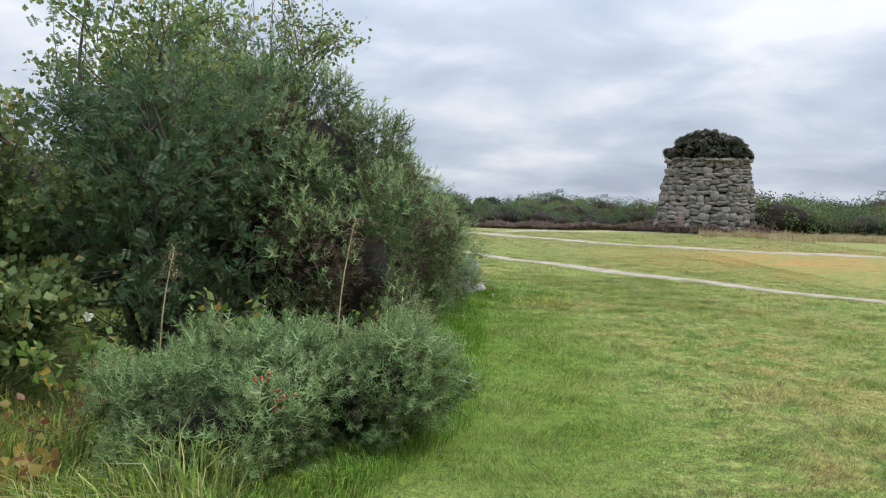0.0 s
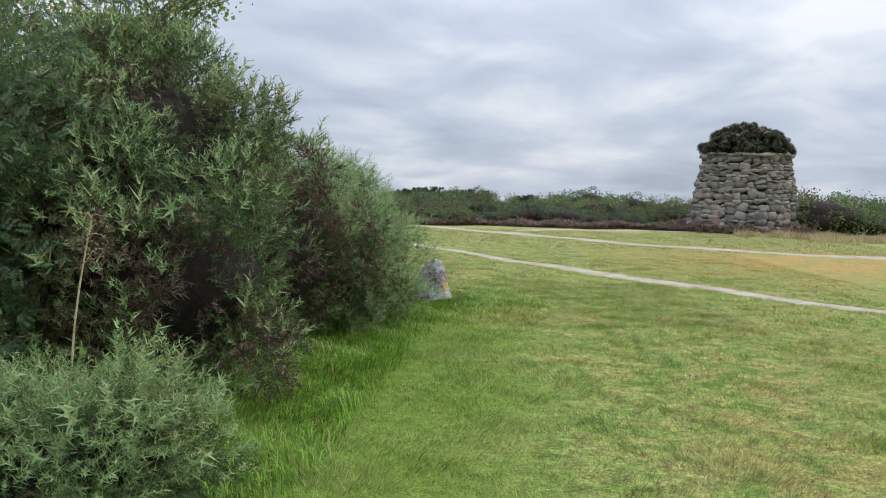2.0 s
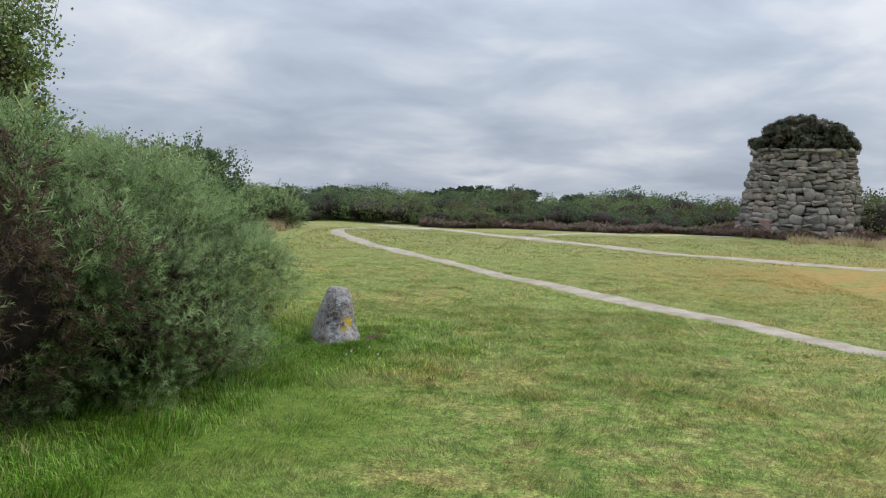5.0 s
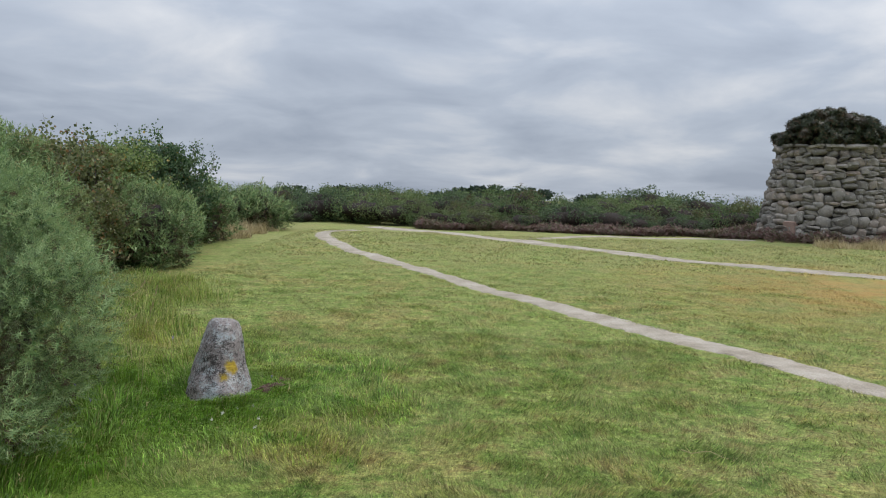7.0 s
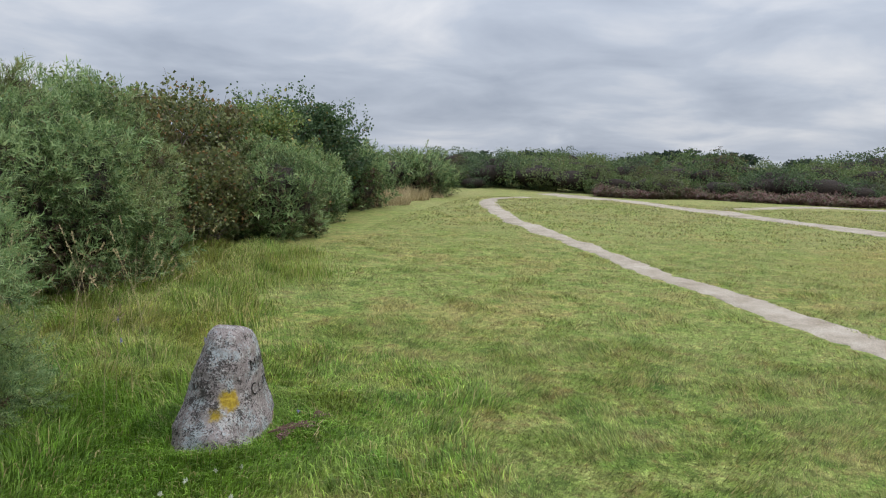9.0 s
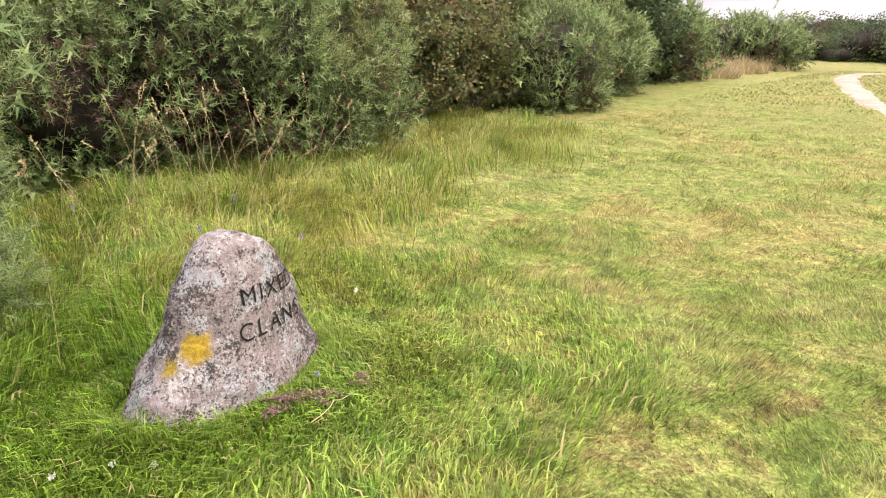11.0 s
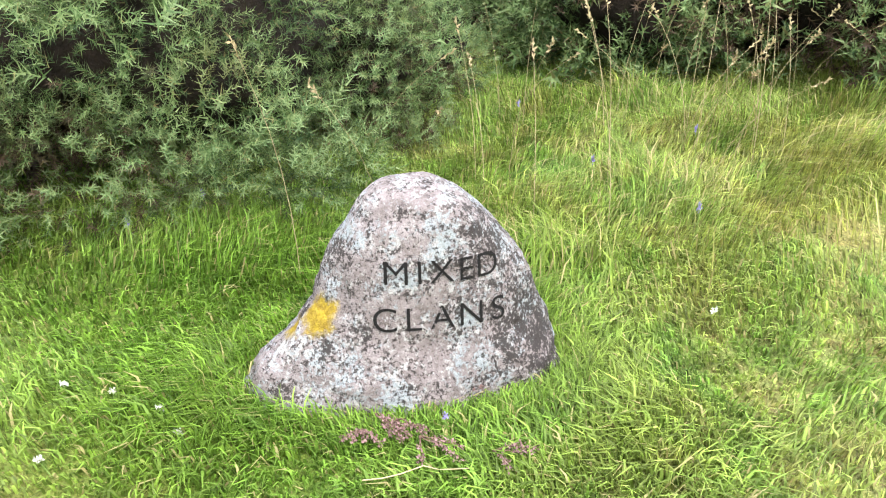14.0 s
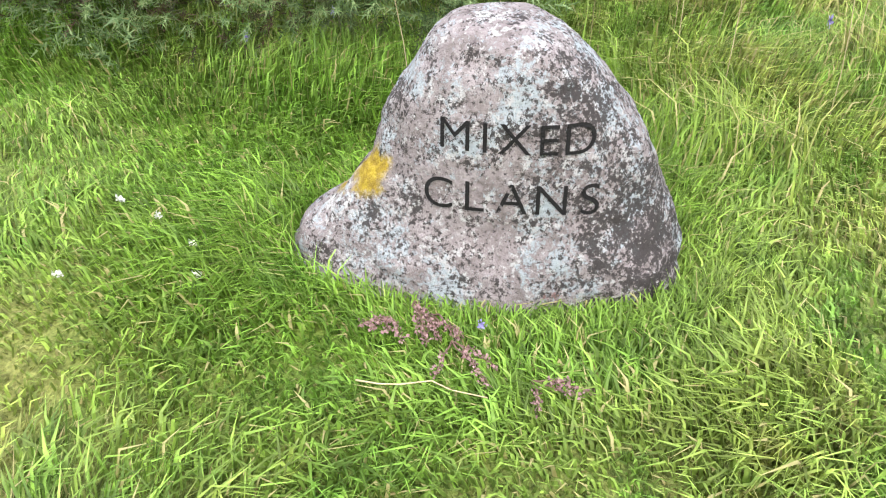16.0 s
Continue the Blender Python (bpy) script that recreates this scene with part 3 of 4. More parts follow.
# ---- ground: one sheet to the horizon ----
def build_ground():
    xs = np.unique(np.concatenate([np.linspace(-12, 26, 96), np.linspace(26, 120, 24), np.linspace(-120, -12, 26), np.array([-2500, -900, -350, 350, 900, 2500])]))
    ys = np.unique(np.concatenate([np.linspace(-6, 46, 130), np.linspace(46, 170, 32), np.linspace(-120, -6, 22), np.array([-2500, -900, -350, 350, 900, 2500])]))
    gx, gy = np.meshgrid(xs, ys)
    v = np.column_stack([gx.ravel(), gy.ravel(), ground_z(gx, gy).ravel()])
    nx = len(xs)
    i, j = np.meshgrid(np.arange(nx - 1), np.arange(len(ys) - 1))
    k = (j * nx + i).ravel()
    f = np.column_stack([k, k + 1, k + nx + 1, k + nx])
    tagged(new("ground", mesh_np("ground", v, f, TURF, True)), "patchy green and tan moorland turf", "grass", "", "structure")


def build_path(name, line, width, label, seed):
    rng = np.random.default_rng(seed)
    pts = np.array(line, float)
    seg = np.concatenate([[0], np.cumsum(np.hypot(*np.diff(pts, axis=0).T))])
    s = np.arange(0, seg[-1], 0.12)
    # rounded bends
    x, y = np.interp(s, seg, pts[:, 0]), np.interp(s, seg, pts[:, 1])
    ker = np.ones(21) / 21
    x = np.convolve(np.pad(x, 10, "edge"), ker, "valid")
    y = np.convolve(np.pad(y, 10, "edge"), ker, "valid")
    t = unit(np.column_stack([np.gradient(x), np.gradient(y)]))
    nrm = np.column_stack([-t[:, 1], t[:, 0]])
    cols = np.linspace(-1, 1, 9)
    wob = [np.convolve(rng.normal(size=len(s) + 8), np.ones(9) / 9, "valid") for _ in range(2)]
    rows = []
    for c in cols:
        wd = width / 2 * (1 + 0.55 * (wob[0] if c < 0 else wob[1]) + 0.10 * rng.normal(size=len(s)))
        px, py = x + nrm[:, 0] * c * wd, y + nrm[:, 1] * c * wd
        z = ground_z(px, py) + 0.012 - 0.022 * (abs(c) > 0.9) + 0.003 * rng.normal(size=len(s))
        rows.append(np.column_stack([px, py, z]))
    v = np.stack(rows, 1).reshape(-1, 3)
    n = len(cols)
    i, j = np.meshgrid(np.arange(n - 1), np.arange(len(s) - 1))
    k = (j * n + i).ravel()
    f = np.column_stack([k, k + 1, k + n + 1, k + n])
    tagged(new(name, mesh_np(name, v, f, GRAVEL, True)), label, "path", "", "structure")


build_ground()
build_path("path_1", PATH_NEAR, 0.55, "narrow pale trodden gravel path across the turf", 3)
build_path("path_2", PATH_FAR, 1.0, "wider pale gravel path leading past the cairn", 4)
build_path("path_3", PATH_ROUND, 0.7, "gravel path round the foot of the cairn", 5)


# ---- the inscribed boulder ----
ZS = [0.0, 0.10, 0.20, 0.31, 0.44, 0.53, 0.585, 0.61, 0.62]
LEFT = [-0.51, -0.455, -0.345, -0.272, -0.218, -0.17, -0.13, -0.10, -0.07]
RIGHT = [0.48, 0.465, 0.43, 0.375, 0.29, 0.22, 0.155, 0.10, 0.06]
FRONT = [0.255, 0.232, 0.208, 0.194, 0.180, 0.160, 0.132, 0.095, 0.055]
BACK = [-0.28, -0.26, -0.235, -0.20, -0.155, -0.125, -0.105, -0.085, -0.06]


def stone_row(z):
    return [float(np.interp(z, ZS, a)) for a in (LEFT, RIGHT, FRONT, BACK)]


def stone_front(u, z):
    """How far the boulder's front stands out at the side offset u and height z."""
    l, r, f, b = stone_row(z)
    c = 0.06
    s = (u - c) / ((r - c) if u > c else (c - l))
    return f * max(0.0, 1 - abs(s) ** 2.45) ** (1 / 2.1)


def build_headstone():
    at = (HX, HY, gz(HX, HY))
    ob = thing("grave_marker", at, "rough grey lichened boulder carved MIXED CLANS, set in grass", "gravestone")
    sides, levels = 96, 60
    v, f = [], []
    zz = [-0.08] + [0.62 * (1 - (1 - i / (levels - 1)) ** 1.25) for i in range(levels)]
    for z in zz:
        l, r, fr, b = stone_row(max(z, 0))
        c = 0.06
        for k in range(sides):
            a = 2 * math.pi * k / sides
            ca, sa = math.cos(a), math.sin(a)
            u = c + ((r - c) if ca > 0 else (c - l)) * abs(ca) ** (2 / 2.45) * (1 if ca > 0 else -1)
            w = (fr if sa > 0 else -b) * abs(sa) ** (2 / 2.1) * (1 if sa > 0 else -1)
            q = Vector((u, w, z))
            text = 1.0 if not (-0.2 < u < 0.3 and 0.22 < z < 0.52 and w > 0) else 0.25
            k1 = 0.020 * noise.noise(q * 6) + 0.008 * noise.noise(q * 17) + 0.004 * noise.noise(q * 40)
            sc = 1 + text * k1 / 0.25
            u, w = c + (u - c) * sc, w * sc
            v.append((u * LAT[0] + w * FWD[0], u * LAT[1] + w * FWD[1], z + (0.006 * noise.noise(q * 9) if z > 0.5 else 0)))
    n = len(zz)
    for i in range(n - 1):
        for k in range(sides):
            a, b2 = i * sides + k, i * sides + (k + 1) % sides
            f.append((a, b2, b2 + sides, a + sides))
    f.append(tuple((n - 1) * sides + k for k in range(sides)))
    # object axes follow the world so stains keep their places; front is +x
    me = bpy.data.meshes.new("boulder")
    me.from_pydata(v, [], f)
    for p in me.polygons:
        p.use_smooth = True
    me.materials.append(HEAD)
    part("boulder", me, None, ob)

    def letter(ch, u, z, size, mat, turn=0.0):
        cu = bpy.data.curves.new("letter", "FONT")
        cu.body, cu.size, cu.align_x = ch, size, "CENTER"
        cu.offset = -0.0006
        tmp = bpy.data.objects.new("letter_source", cu)
        scene.collection.objects.link(tmp)
        dg = bpy.context.evaluated_depsgraph_get()
        me = bpy.data.meshes.new_from_object(tmp.evaluated_get(dg))
        bpy.data.objects.remove(tmp)
        bm = bmesh.new()
        bm.from_mesh(me)
        bmesh.ops.triangulate(bm, faces=bm.faces)
        bmesh.ops.subdivide_edges(bm, edges=[e for e in bm.edges if e.calc_length() > 0.025], cuts=1)
        ct, st = math.cos(turn), math.sin(turn)
        for x in bm.verts:
            lx, ly = x.co.x * 1.05, x.co.y
            uu, zl = u + lx * ct - ly * st, z + lx * st + ly * ct
            w = stone_front(uu, zl) + 0.0045
            x.co = (uu * LAT[0] + w * FWD[0], uu * LAT[1] + w * FWD[1], zl)
        bpy.data.meshes.remove(me)
        part("letter", bm, mat, ob, "dark incised letter " + ch)

    for ch, u, mat in (("M", -0.07, LETTER), ("I", -0.006, LETTER_WORN), ("X", 0.056, LETTER), ("E", 0.125, LETTER_WORN), ("D", 0.19, LETTER)):
        letter(ch, u, 0.386, 0.096, mat)
    for ch, u, mat in (("C", -0.105, LETTER), ("L", -0.028, LETTER_WORN), ("A", 0.055, LETTER_WORN), ("N", 0.14, LETTER), ("S", 0.222, LETTER)):
        letter(ch, u, 0.25, 0.10, mat)


build_headstone()

# ---- the cairn ----
CX, CY, CH = 14.3, 42.6, 3.75


def cairn_radius(z):
    t = z / CH
    return 2.80 - 0.78 * min(t, 1) ** 0.8


def stone_mesh(i):
    """A rounded field stone about one unit wide, chamfered and uneven."""
    rng = np.random.default_rng(100 + i)
    bm = bmesh.new()
    bmesh.ops.create_cube(bm, size=1.0)
    bmesh.ops.bevel(bm, geom=bm.edges[:], offset=rng.uniform(0.16, 0.27), segments=1, affect="EDGES", profile=0.6)
    for x in bm.verts:
        x.co += Vector(rng.normal(size=3) * 0.055)
        x.co.x *= 1 + 0.25 * x.co.z * rng.uniform(-1, 1)
    bmesh.ops.recalc_face_normals(bm, faces=bm.faces)
    me = bpy.data.meshes.new("stone")
    bm.to_mesh(me)
    bm.free()
    for p in me.polygons:
        p.use_smooth = i % 2 == 0
    me.materials.append(CAIRN)
    return me


def build_cairn():
    rng = np.random.default_rng(21)
    z0 = gz(CX, CY) - 0.05
    ob = thing("memorial_cairn", (CX, CY, z0), "round tapering cairn of grey field stones capped with heather", "cairn")
    bm = bmesh.new()
    rings = []
    for i in range(9):
        z = CH * i / 8
        rings.append([bm.verts.new((math.cos(a) * (cairn_radius(z) - 0.21), math.sin(a) * (cairn_radius(z) - 0.21), z)) for a in np.arange(40) * 2 * math.pi / 40])
    for a, b in zip(rings[:-1], rings[1:]):
        for k in range(40):
            bm.faces.new((a[k], a[(k + 1) % 40], b[(k + 1) % 40], b[k]))
    bm.faces.new(rings[-1])
    part("core", bm, CORE, ob)
    pool = [stone_mesh(i) for i in range(16)]
    places = []
    z, course = 0.0, 0
    while z < CH - 0.05:
        h = rng.uniform(0.18, 0.40) * (1.12 - 0.3 * z / CH)
        r = cairn_radius(z + h / 2)
        a = rng.random() * 6.28
        end = a + 2 * math.pi
        while a < end - 0.05:
            w = min(rng.uniform(0.22, 0.62), (end - a) * r)
            hh = h * rng.uniform(0.85, 1.15)
            mid = a + w / r / 2
            if w > 0.12:
                if hh > 0.2 and rng.random() < 0.28:  # two thin stones one on the other
                    for q in (0.27, 0.75):
                        places.append((mid, z + hh * q, w * 1.02, hh * 0.5, r))
                else:
                    places.append((mid, z + hh / 2 + rng.normal() * 0.05, w * 1.05, hh * rng.uniform(0.95, 1.2), r))
            a += w / r
        z += h * 0.95
        course += 1
    # flat coping slabs that jut out under the heather
    a = 0.0
    while a < 6.2:
        w = rng.uniform(0.4, 0.85)
        places.append((a + w / 4.2, CH + 0.02 + rng.normal() * 0.02, w * 1.03, 0.15, cairn_radius(CH) + 0.13))
        a += w / 2.0
    to_walk = math.atan2(14 - CY, 2 - CX)
    count, rest = 0, []
    order = sorted(places, key=lambda q: abs((q[0] - to_walk + math.pi) % (2 * math.pi) - math.pi))
    for mid, zz, w, h, r in order:
        r += rng.normal() * 0.035
        m = pose(math.cos(mid) * (r - 0.14), math.sin(mid) * (r - 0.14), zz, rng.normal() * 8, rng.normal() * 9, math.degrees(mid) + 90) @ Matrix.Diagonal((w, rng.uniform(0.32, 0.45), h, 1))
        me = pool[int(rng.integers(len(pool)))]
        if count < 300:
            s = new("stone", me)
            s.parent, s.matrix_basis = ob, m
            count += 1
        else:
            rest.append((me, m))
    bm = bmesh.new()
    for me, m in rest:
        k = len(bm.verts)
        bm.from_mesh(me)
        bm.verts.ensure_lookup_table()
        bmesh.ops.transform(bm, matrix=m, verts=bm.verts[k:])
    tagged(part("back_stones", bm, CAIRN, ob), kind="stuff")
    # pale-pink tablet low on the wall
    bm = bmesh.new()
    bmesh.ops.create_cube(bm, size=1.0)
    bmesh.ops.bevel(bm, geom=bm.edges[:], offset=0.03, segments=2, affect="EDGES")
    a = to_walk - 0.42
    r = cairn_radius(0.5) - 0.07
    bmesh.ops.transform(bm, matrix=pose(math.cos(a) * r, math.sin(a) * r, 0.5, 10, 0, math.degrees(a) + 90) @ Matrix.Diagonal((0.5, 0.22, 0.62, 1)), verts=bm.verts)
    part("tablet", bm, PLAQUE, ob, "pinkish sandstone tablet low on the cairn")
    # heather cap overhanging the rim
    blobs = [(0, 0, CH + 0.35, 1.8, 1.8, 1.2)]
    blobs += [(math.cos(q) * 1.55, math.sin(q) * 1.55, CH + 0.36 + rng.normal() * 0.12, 0.6, 0.6, 0.45 + rng.random() * 0.25) for q in np.arange(11) * 0.571]
    part("cap_soil", lumpy_core("cap_soil", blobs[:1], 0.90, 5, SHADED_INSIDE), None, ob)
    lp = lumps(blobs, 6.0, rng, 0.08, 0.22)
    lp = lp[lp[:, 2] > CH + 0.12]
    p, d = blob_points(lp, 8500, rng, 0.4, 1.0, 0.5)
    tv, tf = spiny_sprig(7, rng, 0.55)
    tv = tv * np.array([2.6, 2.6, 0.7])
    part("heather_cap", mesh_np("heather_cap", *scatter(tv, tf, p, unit(d + np.array([0, 0, 0.5])), rng.uniform(0.10, 0.2, len(p)), rng), HEATH_CAP), None, ob, "dark green and brown heather growing on top")


build_cairn()

# ---- gorse and scrub beside the walk ----
def place(name_fn, x, y, *a, **k):
    return name_fn((x, y, gz(x, y) - 0.02), *a, **k)


place(gorse_bush, -1.0, 5.9, [(0, 0, 0.24, 0.60, 0.56, 0.36), (0.82, 0.1, 0.42, 0.30, 0.33, 0.22), (0.45, 0.15, 0.26, 0.40, 0.46, 0.30), (-0.42, -0.2, 0.2, 0.45, 0.42, 0.33), (-0.2, -0.5, 0.2, 0.5, 0.42, 0.30)], "low spreading grey-green gorse bush at the lawn's edge", 850, (0.07, 0.14), 16, 11, 0.5, clump=(0.09, 0.2))
place(gorse_bush, -1.15, 8.8, [(0.05, -0.2, 0.95, 1.05, 1.1, 1.0), (-0.15, 0.3, 1.75, 0.85, 0.95, 0.95), (0.3, 1.75, 0.95, 0.9, 1.0, 1.05), (-0.9, 1.0, 1.5, 0.9, 1.2, 1.1)], "tall dense gorse bush with brown dead patches", 560, (0.07, 0.14), 9, 12, 0.20, 0.42, (0.18, 0.42))
place(gorse_bush, -0.78, 12.2, [(0, 0, 0.85, 1.35, 1.5, 0.92), (-0.2, 1.0, 0.78, 1.1, 0.9, 0.85), (-1.0, -0.6, 1.1, 1.1, 1.4, 1.1), (-0.3, -0.9, 0.9, 1.0, 0.9, 0.95)], "rounded grey-green gorse bush beside the boulder", 520, (0.07, 0.135), 20, 13, 0.58, 0.18)
place(gorse_bush, -1.75, 13.72, [(0, 0, 0.55, 0.78, 0.50, 0.58), (-0.6, 0.15, 0.5, 0.7, 0.55, 0.6)], "small pale gorse bush behind the boulder", 680, (0.065, 0.125), 20, 14, 0.55, 0.3, clump=(0.12, 0.26))
place(gorse_bush, -4.5, 16.6, [(0.3, 0, 1.0, 1.35, 1.3, 1.2), (-0.2, 1.3, 1.1, 1.3, 1.3, 1.25), (0.5, 1.2, 0.8, 0.9, 1.0, 0.9), (-0.6, -1.3, 1.2, 1.3, 1.4, 1.3), (0.8, -1.35, 0.70, 0.95, 0.8, 0.8)], "large soft green gorse bush above long grass", 390, (0.08, 0.16), 9, 15, 0.5, 0.2, (0.2, 0.45))
place(gorse_bush, -4.75, 18.9, [(0, 0, 0.55, 0.85, 0.8, 0.7), (-0.5, 0.7, 0.7, 0.9, 0.8, 0.8)], "grey-green gorse joining the hedge line", 390, (0.08, 0.16), 9, 19, 0.42)
place(gorse_bush, -4.9, 23.1, [(0, 0, 0.75, 0.95, 1.15, 0.85), (-0.5, 0.5, 0.8, 1.0, 1.0, 0.85)], "dark rounded gorse bush at the grass edge", 300, (0.10, 0.18), 8, 16, 0.4)
place(gorse_bush, -6.1, 26.0, [(0, 0, 0.6, 0.9, 1.1, 0.75), (-0.6, 0.8, 0.7, 0.9, 1.0, 0.8)], "dark gorse bush in the hedge line", 200, (0.12, 0.22), 8, 20, 0.3)
place(gorse_bush, -7.0, 29.5, [(0, 0, 0.75, 1.1, 1.3, 0.85), (-0.8, 1.0, 0.8, 1.0, 1.2, 0.9)], "dark gorse bush in the hedge line", 150, (0.16, 0.28), 8, 17, 0.3)
place(gorse_bush, -7.7, 36.4, [(0, 0, 0.6, 0.9, 1.2, 0.75), (-0.7, -1.2, 0.7, 0.9, 1.1, 0.7)], "dark gorse bush where the path bends", 120, (0.16, 0.28), 8, 18, 0.3)

RL = pinnate()


def birch_tree(at, *a, **k):
    return leafy_tree("birch_tree", at, *a, **k)


place(birch_tree, -2.6, 8.4, 3.65, 1.1, "young birch with small grey-green leaves and bare twigs", BIRCH, 9500, 0.06, 31, base=0.12)
place(lambda at, *a, **k: leafy_tree("rowan_tree", at, *a, **k), -2.5, 10.9, 3.5, 1.05, "dark rowan sapling with feathery compound leaves", ROWAN, 6500, 0.115, 32, template=RL, base=0.05)
place(lambda at, *a, **k: leafy_tree("rowan_tree", at, *a, **k), -2.2, 7.5, 2.7, 1.0, "dark rowan sapling with feathery compound leaves", ROWAN, 6500, 0.115, 33, template=RL, base=0.02, whips=34)
place(birch_tree, -3.7, 6.9, 2.25, 1.15, "bushy pale birch scrub with scattered yellow leaves", BIRCH, 12000, 0.076, 34, base=0.02, whips=34)
place(birch_tree, -1.55, 9.4, 3.75, 0.9, "slender birch with sparse upper twigs", BIRCH, 6000, 0.048, 35, base=0.1)
place(birch_tree, -4.35, 15.6, 4.5, 0.95, "leafy birch standing above the gorse", BIRCH, 17000, 0.062, 36, base=0.15, whips=34)
place(birch_tree, -3.1, 6.5, 1.0, 0.85, "low birch scrub reaching down into rough grass", BIRCH, 7500, 0.07, 37, base=0.02, whips=30)
place(birch_tree, -4.4, 5.6, 1.3, 0.9, "low birch scrub reaching down into rough grass", BIRCH, 6000, 0.07, 38, base=0.02, whips=30)
for k, (x, y, h, s, m) in enumerate(((-5.4, 20.3, 2.4, 1.35, RUSSET), (-6.4, 18.9, 2.45, 1.4, BIRCH), (-5.9, 22.2, 2.5, 1.4, RUSSET), (-7.2, 21.2, 2.6, 1.5, BIRCH), (-6.6, 25.0, 2.5, 1.4, BIRCH), (-7.6, 27.2, 2.8, 1.5, ROWAN), (-6.9, 28.3, 2.6, 1.2, ROWAN))):
    place(birch_tree, x, y, h, s, "dense birch scrub turning brown" if m == RUSSET else ("dark leafy birch in the hedge line" if m == ROWAN else "green birch scrub in the hedge line"), m, 11000, 0.075, 40 + k, base=0.02, whips=28, group="birches in the hedge line")

for k, (x, y, h) in enumerate(((-4.75, 20.1, 1.3), (-4.9, 21.3, 1.5), (-5.6, 24.6, 1.5))):
    place(birch_tree, x, y, h, 0.85, "low browning birch scrub at the hedge foot", RUSSET, 8000, 0.06, 50 + k, base=0.02, whips=28, group="birches in the hedge line")

# thicket that closes the hedge behind
back = [far_scrub((-6.2, 8.5, 0), 2.6, 2.6, 60, FARLEAF, "dense green birch thicket behind the gorse", 7000, 0.085, whips=20)]
for k, (x, y) in enumerate(((-5.6, 11.4), (-6.6, 13.8), (-8.6, 17.0), (-9.0, 24.0), (-9.6, 31.5), (-6.0, 5.2), (-7.5, 2.0))):
    copy_thing(back[0], pose(x, y, gz(x, y) - 0.03, 0, 0, 70 * k + 20))

# far edge of the moor
kinds = [far_scrub((-11.5, 42.5, gz(-11.5, 42.5)), 2.6, 1.55, 70, FARLEAF, "green birch and gorse scrub on the skyline", 6500, 0.07, whips=16),
         far_scrub((-7.2, 44.4, gz(-7.2, 44.4)), 2.8, 1.5, 71, DARKSCRUB, "dark gorse clump on the skyline", 6000, 0.07),
         far_scrub((-3.8, 43.6, gz(-3.8, 43.6)), 2.8, 1.4, 72, FARLEAF, "low green scrub on the skyline", 6500, 0.07, whips=9),
         far_scrub((0.4, 45.5, gz(0.4, 45.5)), 2.6, 1.4, 73, GORSE, "grey-green gorse on the skyline", 6000, 0.07)]
rng = np.random.default_rng(5)
for row, (y0, step, lo, hi) in enumerate(((43.4, 1.9, 0.5, 1.05), (47.0, 2.4, 0.65, 1.2), (52.0, 3.4, 0.75, 1.3), (59.0, 3.6, 1.0, 1.45))):
    x = -16.0
    while x < 44:
        y = y0 + rng.normal() * 0.7 + 0.05 * max(0, x - 10)
        big = 1.4 if x > 17.5 else (1.3 if 9.0 < x < 11.5 else 1.0)
        if math.hypot(x - CX, y - CY) > 4.0 and not (-6.5 < x < -2.5 and row == 0):
            s = rng.uniform(lo, hi) * big
            c = copy_thing(kinds[int(rng.integers(4))], pose(x, y, gz(x, y) - 0.04, 0, 0, rng.uniform(0, 360)))
            c.scale = (s * 1.05, s * 1.05, s * rng.uniform(0.80, 1.02))
        x += step * rng.uniform(0.7, 1.3)


def pine(at, h, seed):
    rng = np.random.default_rng(seed)
    ob = thing("pine_tree", at, "dark spreading pine on the far skyline", "tree", "pines on the skyline")
    part("trunk", mesh_np("trunk", *limb((0, 0, 0), (0.3, 0, h * 0.95), 0.22, 0.05, rng, 0, 6, 6), BARK, True), None, ob)
    blobs = [(rng.normal() * h * 0.17, rng.normal() * h * 0.12, h * rng.uniform(0.5, 0.95), h * 0.16, h * 0.15, h * 0.075) for _ in range(12)]
    p, d = blob_points(blobs, 1700, rng, 0.3, 1.05, 0.3)
    tv, tf = leaf_pair(0.35)
    part("crown", mesh_np("crown", *scatter(tv, tf, p, unit(d + rng.normal(size=d.shape)), rng.uniform(0.25, 0.6, len(p)), rng), PINE), None, ob)
    return ob


pn = pine((-9.5, 118, gz(-9.5, 118)), 7.3, 81)
for k, (x, y, s) in enumerate(((-13.0, 119, 0.93), (-6.8, 117, 1.02), (-4.6, 121, 1.0), (-2.3, 118, 0.97), (0.2, 117, 0.98), (-24.5, 116, 0.95), (-28.0, 118, 1.0), (-35.0, 117, 0.98), (7.5, 118, 0.93), (13.0, 120, 0.94), (18.0, 118, 0.9), (-20.0, 119, 0.9))):
    c = copy_thing(pn, pose(x, y, gz(x, y), 0, 0, 57 * k))
    c.scale = (s * 1.1, s * 1.1, s)


